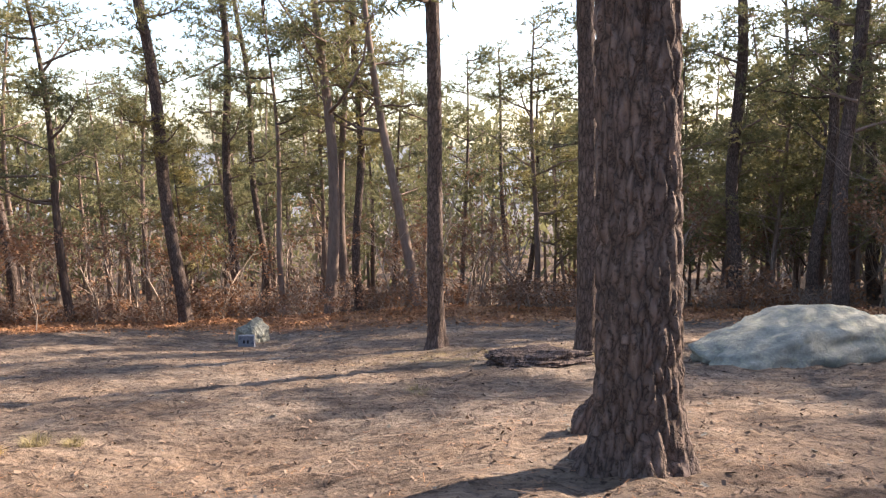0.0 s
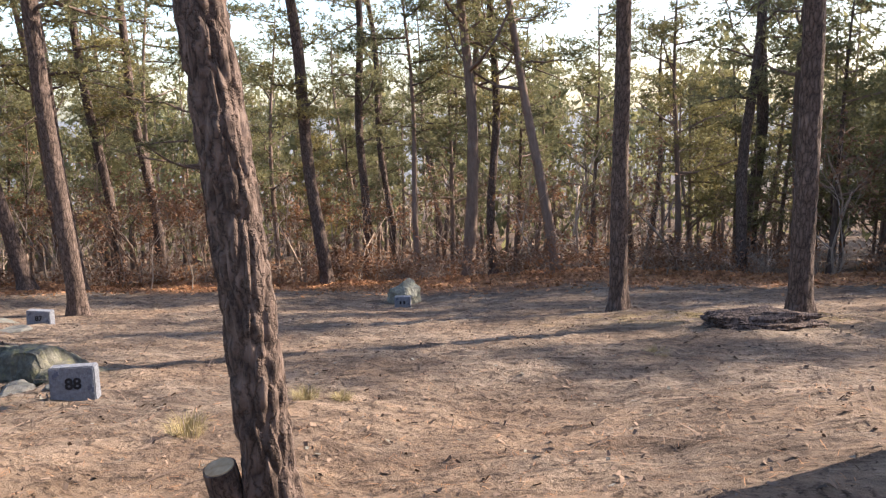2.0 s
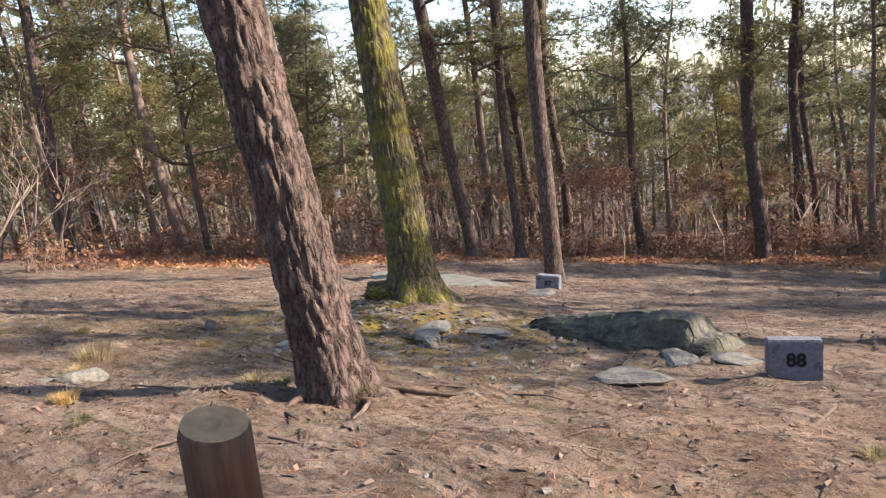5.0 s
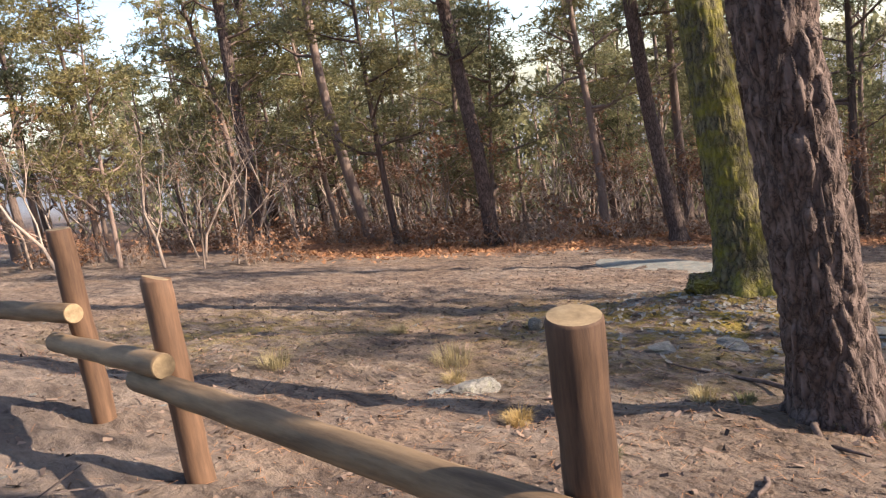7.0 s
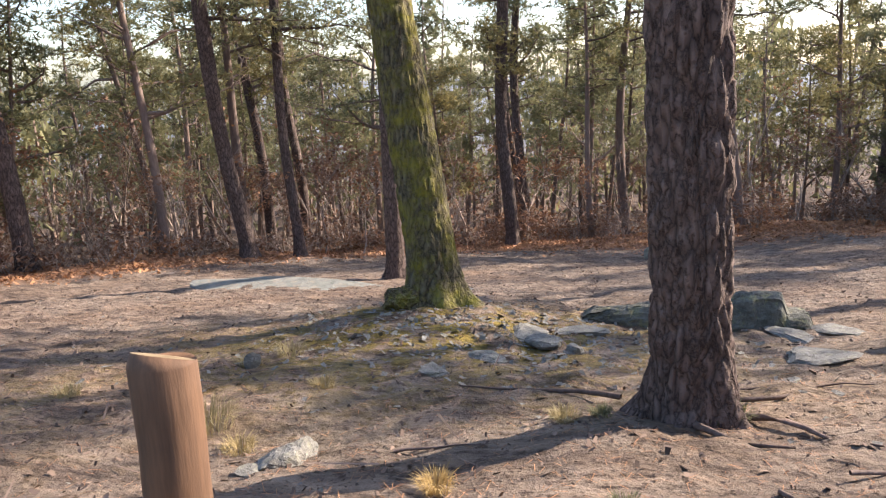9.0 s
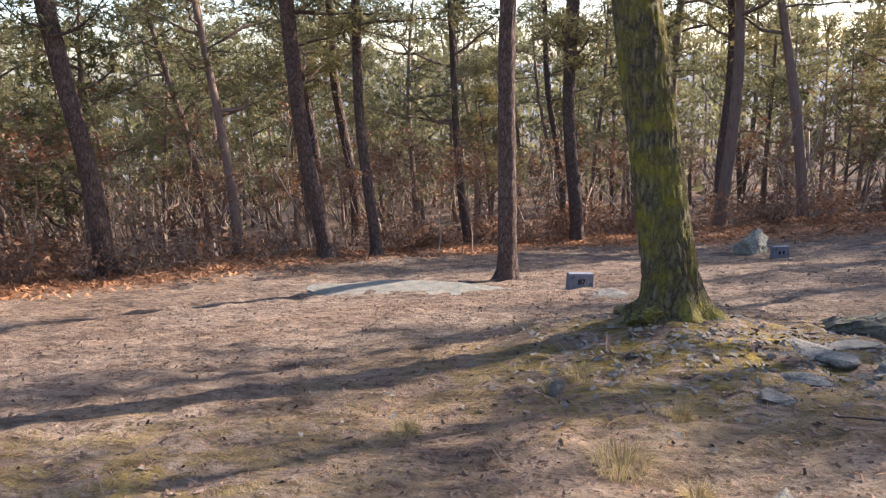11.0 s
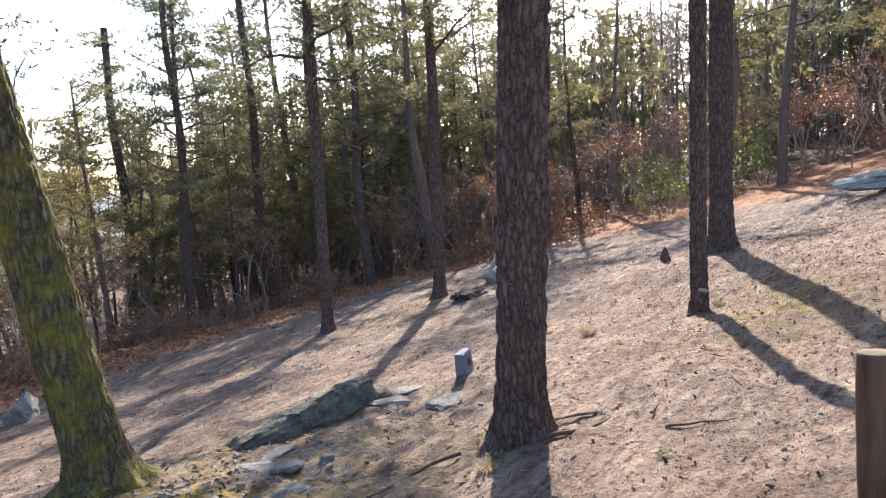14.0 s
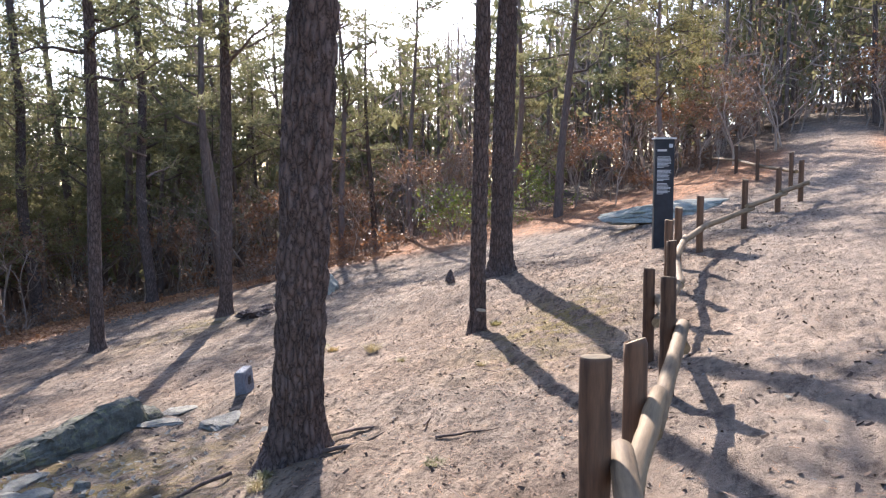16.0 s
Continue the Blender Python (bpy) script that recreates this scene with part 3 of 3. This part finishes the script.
green_bush = variant_bare(400, 2.4, 900, "green_bush", "light green leafy bush at the edge of the wood", 9, 0.7, 3, 0.012, bush_leaf, 0.06, "bush", "green bushes")
green_bush.matrix_world = on_ground(24.5, 5.0)
for x, y, s in ((22.6, 6.4, 1.35), (26.5, 3.4, 1.3)):
    ob = copy_thing(green_bush, on_ground(x, y, 0, 70 * x))
    ob.scale = (s, s, s)


def far_woods():
    """The woods past fifty metres: crowns and trunks too small to tell apart."""
    rg = random.Random(77)
    v, f, tv, tf, bv, bf = [], [], [], [], [], []
    trees = 0
    while trees < 760:
        uphill = trees > 430
        a = rg.uniform(-0.9, 0.75) if uphill else rg.uniform(-1.0, 2.6)
        d = rg.uniform(42, 85) if uphill else rg.uniform(48, 115)
        x, y = d * math.sin(1.2 - a), d * math.cos(1.2 - a)
        trees += 1
        z = ground(x, y)
        h = rg.uniform(10, 18)
        tube(tv, tf, [Vector((x, y, z - 1)), Vector((x + rg.gauss(0, 0.5), y, z + h))], [0.2, 0.05], 4)
        for _ in range(150):
            k = rg.random() ** 0.8
            p = Vector((x + rg.gauss(0, 1.5) * (1.25 - k), y + rg.gauss(0, 1.5) * (1.25 - k), z + h * (0.05 + 0.95 * k)))
            q = Euler((rg.uniform(0, 6), rg.uniform(0, 6), rg.uniform(0, 6))).to_matrix()
            r = rg.uniform(0.25, 0.7)
            if uphill and trees % 3:
                n = len(bv)
                bv += [p + q @ Vector(c) * r * 1.6 for c in ((-1, -0.05, 0), (1, 0, 0.1), (-0.6, 0.1, 0))]
                bf.append((n, n + 1, n + 2))
                continue
            n = len(v)
            v += [p + q @ Vector(c) * r for c in ((-1, -0.3, 0), (1, 0, 0.2), (-0.6, 0.5, 0))]
            f.append((n, n + 1, n + 2))
    woods = thing("far_woods", pose(0, 0, 0), "distant pine woods on the valley slope and hill", "woods", kind="stuff")
    part("far_crowns", mesh_of("far_crowns", v, f, needle_mat, False), woods, kind="stuff")
    part("far_twigs", mesh_of("far_twigs", bv, bf, twig_mat, False), woods, kind="stuff")
    part("far_trunks", mesh_of("far_trunks", tv, tf, bark_far), woods, kind="stuff")


far_woods()
for ob in (*pines, *saplings, *shrubs):
    for o in (*ob.children_recursive, ob):
        bpy.data.objects.remove(o)


# ---- rocks ----
def rock(name, x, y, size, rz, seed, mat, label, dz=0.0, tilt=(0, 0), group="", rough=0.22, flat=0.0, angular=0.5, res=5):
    ob = new(name, rock_mesh(name, seed, size, mat, rough, res, flat, angular))
    ob.matrix_world = pose(x, y, ground(x, y) + dz, tilt[0], tilt[1], rz)
    return tagged(ob, label, "rock", group)


rock("boulder", 11.5, 6.8, (2.1, 1.05, 0.72), 32, 21, rock_green, "large rounded grey-green boulder sunk in the soil", 0.1, (0, -3), rough=0.26, angular=0.35)


def ridge_rock():
    """A long outcrop: an upright broken front, a blocky higher end and a top that runs back into the soil."""
    verts, faces = [], []
    nu, profile = 90, [(-0.16, -0.25), (-0.13, 0.0), (-0.10, 0.35), (-0.06, 0.7), (0.0, 0.95), (0.08, 1.03), (0.2, 1.0), (0.34, 0.86), (0.5, 0.6), (0.66, 0.25), (0.8, -0.2)]
    rows = [(a[0] + (b[0] - a[0]) * k / 4, a[1] + (b[1] - a[1]) * k / 4) for a, b in zip(profile, profile[1:]) for k in range(4)] + [profile[-1]]
    for i in range(nu + 1):
        f = i / nu
        x = -1.22 + 2.44 * f
        tall = (0.13 + 0.24 * smooth(0.0, 0.72, f) + 0.05 * smooth(0.66, 0.7, f)) * (1 - 0.45 * smooth(0.86, 0.9, f)) * (1 - smooth(0.97, 1.02, f)) * smooth(-0.03, 0.06, f)
        wide = 0.55 + 0.45 * smooth(0.0, 0.5, f)
        for dy, h in rows:
            q = Vector((x * 2.2, dy * 3, h * 0.9))
            block = noise.cell(Vector((x * 3.1, h * 2.2, 3.0))) * 0.025
            n = noise.fractal(q * 1.6, 0.9, 2.1, 5)
            verts.append((x + 0.03 * n, dy * wide - block * (0.2 < h < 1.0) + 0.045 * n, h * tall + 0.03 * noise.fractal(q * 2.3 + Vector((5, 1, 2)), 0.9, 2.1, 4)))
    w = len(rows)
    for i in range(nu):
        for k in range(w - 1):
            a = i * w + k
            faces.append((a, a + w, a + w + 1, a + 1))
    ob = new("rock", mesh_of("rock", verts, faces, rock_dark, False))
    ob.matrix_world = on_ground(-1.65, 1.32, -0.01, -9)
    tagged(ob, "long dark mossy rock breaking the ground", "rock")


ridge_rock()
rock("rock", -0.55, 14.0, (0.62, 0.45, 0.66), 20, 23, rock_green, "pointed grey-green rock beside a marker stone", 0.12, (0, 12), angular=0.8)
rock("stump_root", 7.35, 5.5, (0.95, 0.4, 0.2), 10, 24, bark_near, "low weathered stump root heaped with needles", 0.05, rough=0.5)
rock("flat_rock", -8.5, 6.6, (2.3, 0.85, 0.12), -6, 25, rock_soil, "flat grey-green rock level with the soil", -0.03, flat=0.4)
rock("slab_rock", 16.2, -4.0, (3.0, 1.1, 0.42), -50, 26, rock_green, "sloping grey rock slab beside the trail", 0.1, (0, -4), flat=0.5, angular=0.7)
STONES = [(-0.72, -0.15, 0.42, 0.28, 0.06, 27), (-4.6, -3.1, 0.27, 0.17, 0.15, 28), (-3.4, 0.35, 0.3, 0.2, 0.07, 29), (-3.25, 0.05, 0.2, 0.15, 0.1, 30), (-2.85, 0.65, 0.3, 0.16, 0.07, 31), (-2.95, -0.25, 0.13, 0.1, 0.12, 32),
          (-0.75, 0.85, 0.38, 0.22, 0.06, 33), (-0.2, 1.0, 0.3, 0.2, 0.05, 34), (-5.0, 5.1, 0.5, 0.25, 0.06, 35), (-4.1, -1.15, 0.2, 0.16, 0.05, 37), (-3.7, -0.6, 0.22, 0.12, 0.05, 38), (-1.3, -1.2, 0.12, 0.08, 0.04, 39), (-4.75, -3.3, 0.1, 0.08, 0.05, 40)]
for x, y, a, b_, c, sd in STONES:
    rock("stone", x, y, (a, b_, c), sd * 47, sd, rock_pale, "pale flat stone lying in the soil", c * 0.25, group="loose stones", flat=0.5, angular=0.8, res=4)
rock("stone_shard", -5.8, -0.94, (0.09, 0.04, 0.13), 30, 51, rock_pale, "small upright pinkish stone shard", 0.05, (0, 25), angular=0.9, res=3)
rock("tree_stump", 7.75, 0.35, (0.14, 0.12, 0.2), 30, 52, bark_near, "short broken dark tree stump", 0.12, (0, 15), rough=0.35, angular=0.8, res=4)


# ---- numbered marker stones ----
def text_mesh(words, size):
    cu = bpy.data.curves.new("digits", "FONT")
    cu.body, cu.size, cu.align_x, cu.align_y, cu.extrude, cu.offset = words, size, "CENTER", "CENTER", 0.001, size * 0.03
    ob = new("digits", cu)
    bpy.context.view_layer.update()
    me = bpy.data.meshes.new_from_object(ob)
    bpy.data.objects.remove(ob)
    me.materials.clear()
    me.materials.append(ink)
    return me


def marker(x, y, rz, w, h, d, words, label, tilt=(0, 0)):
    t = thing("marker_stone", pose(x, y, ground(x, y) - 0.03, tilt[0], tilt[1], rz), label, "marker stone", "numbered marker stones")
    bm = bmesh.new()
    box_bm(bm, (w, d, h), (0, 0, h / 2), 0.012)
    for v in bm.verts:
        if v.co.z > h * 0.6:
            v.co.y *= 0.85
    part("block", finish("block", bm, granite), t)
    front = -d / 2 - 0.002
    if words:
        ob = part("digits", text_mesh(words, h * 0.40), t, "engraved black digits")
        ob.matrix_basis = pose(0.01, front + 0.004, h * 0.56, 88, 0, 0)
    else:
        for k in (-0.05, 0.05):
            bm = bmesh.new()
            box_bm(bm, (0.05, 0.003, h * 0.25), (k, front + 0.006, h * 0.55))
            part("digit_bar", finish("digit_bar", bm, ink), t)
    for k, (px, pz) in enumerate(((-0.38, 0.78), (0.36, 0.4))):
        bm = bmesh.new()
        for i in range(3):
            box_bm(bm, (w * 0.05, 0.003, h * 0.12), (w * px + i * w * 0.045, front + 0.005, h * (pz + 0.04 * ((i * 7 + k) % 3))))
        part("small_mark", finish("small_mark", bm, grey_ink), t)


marker(0.4, 0.42, 22, 0.42, 0.38, 0.16, "88", "grey granite marker stone numbered 88 on bare soil", (-3, 0))
marker(-5.45, 6.2, 14, 0.46, 0.34, 0.2, "87", "grey granite marker stone numbered 87 beside a pine", (0, 4))
marker(-0.18, 12.75, 10, 0.42, 0.34, 0.2, "", "blue-grey granite marker stone beside a pointed rock")


# ---- log fence along the trail ----
POSTS = [(-6.9, -6.1), (-4.95, -5.63), (-3.72, -5.6), (-1.47, -5.52), (0.76, -5.06), (2.6, -5.1), (4.2, -4.88), (5.8, -4.86), (7.4, -5.1), (9.8, -5.85), (11.8, -6.55), (13.3, -7.1), (17.1, -6.97), (20.2, -6.0), (23.5, -5.2), (27.5, -4.0), (32.0, -3.0)]


def log_mesh(name, r, length, mat, seed, along_z=True):
    """A peeled log with slightly uneven girth and rounded-off ends."""
    rg = random.Random(seed)
    pts, rad = [], []
    for i in range(15):
        f = i / 14
        edge = min(f, 1 - f) * length
        pts.append(Vector((rg.gauss(0, 0.002), rg.gauss(0, 0.002), f * length)))
        rad.append(r * (0.93 if edge < 0.001 else 1.0 + rg.gauss(0, 0.012)))
    pts.insert(1, Vector((0, 0, 0.012)))
    rad.insert(1, r)
    pts.insert(-1, Vector((0, 0, length - 0.012)))
    rad.insert(-1, r)
    v, f = [], []
    tube(v, f, pts, rad, 22)
    if not along_z:
        v = [Vector((p.z, p.y, -p.x)) for p in v]
        f.append(tuple(reversed(range(22))))
    me = mesh_of(name, v, f, mat)
    me.materials.append(post_top)
    for p in me.polygons:
        if len(p.vertices) > 4:
            p.material_index = 1
            p.use_smooth = False
    return me


fence = thing("log_fence", on_ground(-1.5, -5.52), "low fence of round brown posts and overlapping pale log rails", "fence")
base = fence.matrix_world.translation.copy()
RAILS = []
for i, (x, y) in enumerate(POSTS):
    z = ground(x, y)
    p = part("post", log_mesh("post", 0.066, 1.29, post_wood, 60 + i), fence, "dark stained round post")
    p.location = Vector((x, y, z - (0.5, 0.14, 0.33, 0.22, 0.2)[min(i, 4)])) - base
for i in range(len(POSTS) - 1):
    if i == 11:
        continue
    (x0, y0), (x1, y1) = POSTS[i], POSTS[i + 1]
    d = Vector((x1 - x0, y1 - y0, 0))
    long = d.length
    d.normalize()
    side = Vector((d.y, -d.x, 0)) * 0.115
    h0, h1 = (0.74, 0.5)
    a = Vector((x0, y0, ground(x0, y0) + h1)) + side - d * 0.17
    b_ = Vector((x1, y1, ground(x1, y1) + h0)) + side + d * 0.17
    way = b_ - a
    r = part("rail", log_mesh("rail", 0.056, way.length, rail_wood, 90 + i, False), fence, "weathered pale log rail")
    r.matrix_basis = Matrix.Translation(a - base) @ Matrix(((way.normalized().x, -d.y, 0), (way.normalized().y, d.x, 0), (way.normalized().z, 0, 1))).to_4x4()


# ---- information sign ----
sign = thing("information_sign", on_ground(9.0, -4.2, 0.05, -68), "tall narrow dark grey information sign with pale print", "sign")
bm = bmesh.new()
box_bm(bm, (0.42, 0.14, 2.7), (0, 0, 0.95), 0.008)
part("panel", finish("panel", bm, sign_dark), sign)
bm = bmesh.new()
box_bm(bm, (0.50, 0.2, 0.035), (0, 0, 2.32), 0.006)
part("cap", finish("cap", bm, sign_cap), sign, "pale metal cap")
rs = random.Random(5)
for k in range(3):
    bm = bmesh.new()
    for i in range(9):
        w = rs.uniform(0.22, 0.31) if i < 8 else 0.14
        box_bm(bm, (w, 0.003, 0.014), (-0.16 + w / 2, -0.0725, 1.92 - k * 0.29 - i * 0.028))
    part("print_block", finish("print_block", bm, sign_ink), sign, "block of small pale print")
for at, size in (((-0.06, 2.06), (0.2, 0.045)), ((0.13, 2.16), (0.08, 0.08))):
    bm = bmesh.new()
    box_bm(bm, (size[0], 0.003, size[1]), (at[0], -0.0725, at[1]))
    part("print_heading", finish("print_heading", bm, sign_ink), sign)


# ---- grass tufts, roots and litter ----
def tuft(x, y, seed, size=0.16, green=False):
    rg = random.Random(seed)
    v, f = [], []
    for _ in range(260):
        a, o = rg.uniform(0, 6.28), rg.random() ** 0.5
        p = Vector((math.cos(a) * o * size * 0.7, math.sin(a) * o * size * 0.7, -0.01))
        w = Vector((-math.sin(a), math.cos(a), 0)) * 0.002
        out = Vector((math.cos(a), math.sin(a), 0)) * rg.uniform(0.2, 1.1)
        l = size * rg.uniform(0.5, 1.1)
        m = p + (out * 0.4 + Vector((0, 0, 0.8))) * l * 0.6
        e = m + (out + Vector((0, 0, rg.uniform(-0.1, 0.5)))) * l * 0.5
        k = len(v)
        v += [p - w, p + w, m + w, m - w, e]
        f += [(k, k + 1, k + 2, k + 3), (k + 3, k + 2, k + 4)]
    ob = new("grass_tuft", mesh_of("grass_tuft", v, f, needle_mat if green else straw_mat, False))
    ob.matrix_world = on_ground(x, y)
    tagged(ob, "small green grass tuft in the soil" if green else "tuft of dry straw-coloured grass", "grass", "grass tufts")


for i, (x, y, s) in enumerate(((2.7, 0.66, 0.17), (2.55, 0.3, 0.13), (3.02, 0.76, 0.12), (2.3, -0.6, 0.2), (-2.99, -2.4, 0.13), (-5.6, -0.55, 0.2), (-5.9, -0.9, 0.13), (-5.4, -2.55, 0.26), (-5.0, -2.9, 0.14), (-6.9, -2.0, 0.15), (-6.2, -3.9, 0.2), (-4.9, -1.6, 0.14), (5.9, 3.2, 0.18), (-3.6, -3.6, 0.12), (0.8, -3.0, 0.1), (1.3, -1.6, 0.1))):
    tuft(x, y, 500 + i, s)
for i, (x, y, s) in enumerate(((-1.95, -2.3, 0.16), (-2.05, -2.4, 0.12), (-2.75, -2.3, 0.1), (3.9, -2.1, 0.14), (-2.7, -3.9, 0.1))):
    tuft(x, y, 540 + i, s, True)


def root(x, y, a, long, r, seed):
    rg = random.Random(seed)
    pts, q = [], Vector((x, y, 0))
    for i in range(9):
        pts.append(Vector((q.x, q.y, ground(q.x, q.y) + r * (0.35 + 0.3 * math.sin(i * 1.3 + seed)))))
        a += rg.gauss(0, 0.28)
        q = q + Vector((math.cos(a), math.sin(a), 0)) * long / 8
    o = pts[0].copy()
    v, f = [], []
    tube(v, f, [p - o for p in pts], [r * (1.1 - i / 9) for i in range(9)], 7)
    ob = new("bare_root", mesh_of("bare_root", v, f, bark_far))
    ob.location = o
    tagged(ob, "weathered bare root lying in the soil", "root", "bare roots")


for i, (x, y, a, l, r) in enumerate(((-2.2, -2.2, -0.4, 1.2, 0.05), (-2.25, -2.3, -1.2, 0.9, 0.05), (-2.1, -1.9, 0.4, 1.6, 0.035), (-2.6, -1.8, 2.6, 1.3, 0.035), (-2.1, -1.85, 0.9, 1.1, 0.03), (-1.6, -3.3, 0.2, 0.8, 0.02), (-2.0, -3.6, -0.6, 0.6, 0.022), (-0.6, -2.3, -0.5, 0.7, 0.02), (0.4, -3.4, 0.3, 0.5, 0.018), (4.0, -2.0, 0.2, 0.7, 0.03), (10.3, -0.9, 0.3, 2.0, 0.05), (-4.0, -2.9, 0.5, 0.6, 0.018), (2.2, -3.2, 2.0, 0.5, 0.014))):
    root(x, y, a, l, r * 0.6, 700 + i)


def litter(name, count, where, size, mat, label, seed, ratio=0.3, curl=0.4, category="litter"):
    """Many small flakes lying on the ground."""
    rg = random.Random(seed)
    v, f = [], []
    while len(f) < count:
        x, y = where(rg)
        s = size * rg.uniform(0.5, 1.6)
        m = Euler((rg.gauss(0, curl), rg.gauss(0, curl), rg.uniform(0, 6.28))).to_matrix()
        p = Vector((x, y, ground(x, y) + 0.05 * noise.fractal(Vector((x, y, 0)) * 0.8, 1, 2, 4) + 0.046 * noise.fractal(Vector((x, y, 0)) * 3.2, 0.9, 2, 4) + s * 0.12))
        e = y - edge_y(x)
        p.z += 0.25 * math.exp(-((e - 1.0) / 1.2) ** 2) * (0.6 + noise.noise(Vector((x, y, 0)) * 0.5))
        k = len(v)
        v += [p + m @ Vector(c) * s for c in ((-1, -ratio, 0), (1, -ratio * 0.6, 0.1), (1, ratio * 0.6, 0.1), (-1, ratio, 0))]
        f.append((k, k + 1, k + 2, k + 3))
    ob = new(name, mesh_of(name, v, f, mat, False))
    tagged(ob, label, category, kind="stuff")


def in_clearing(rg):
    while True:
        x, y = rg.uniform(-13, 14), rg.uniform(-7.5, 16)
        if y < edge_y(x) and rg.random() < 1.15 - (y + 7.5) / 26:
            return x, y


def at_edge(rg):
    x = rg.uniform(-22, 22)
    return x, edge_y(x) + rg.gauss(0.2, 1.5)


litter("bark_crumbs", 24000, in_clearing, 0.021, debris_mat, "dark bark crumbs and cone scales strewn over the soil", 1, 0.5)
litter("fallen_needles", 12000, in_clearing, 0.03, litter_mat, "fallen brown pine needles on the soil", 2, 0.05, 0.15)
litter("fallen_leaves", 26000, at_edge, 0.06, litter_mat, "orange-brown fallen leaves and needles along the wood", 3, 0.4, 0.5)
litter("fallen_twigs", 1000, in_clearing, 0.14, debris_mat, "thin dark fallen twigs on the soil", 4, 0.04, 0.06)
litter("pale_pebbles", 1500, in_clearing, 0.018, rock_pale, "pale chips of stone in the soil", 5, 0.7, 0.3)


def by_the_fence(rg):
    while True:
        x, y = rg.uniform(-9, 9), -5.5 + abs(rg.gauss(0, 3.2))
        if y < edge_y(x):
            return x, y


litter("bark_crumbs", 15000, by_the_fence, 0.010, debris_mat, "fine dark crumbs of bark and cones on trodden soil", 6, 0.6)
litter("fallen_needles", 12000, by_the_fence, 0.026, litter_mat, "loose brown pine needles over trodden soil", 7, 0.05, 0.15)


def round_the_oak(rg):
    return -4.0 + rg.gauss(0, 1.3), 0.3 + rg.gauss(0, 0.9)


litter("stone_chips", 1300, round_the_oak, 0.028, rock_pale, "grey chips of broken stone below the mossy tree", 8, 0.65, 0.35)
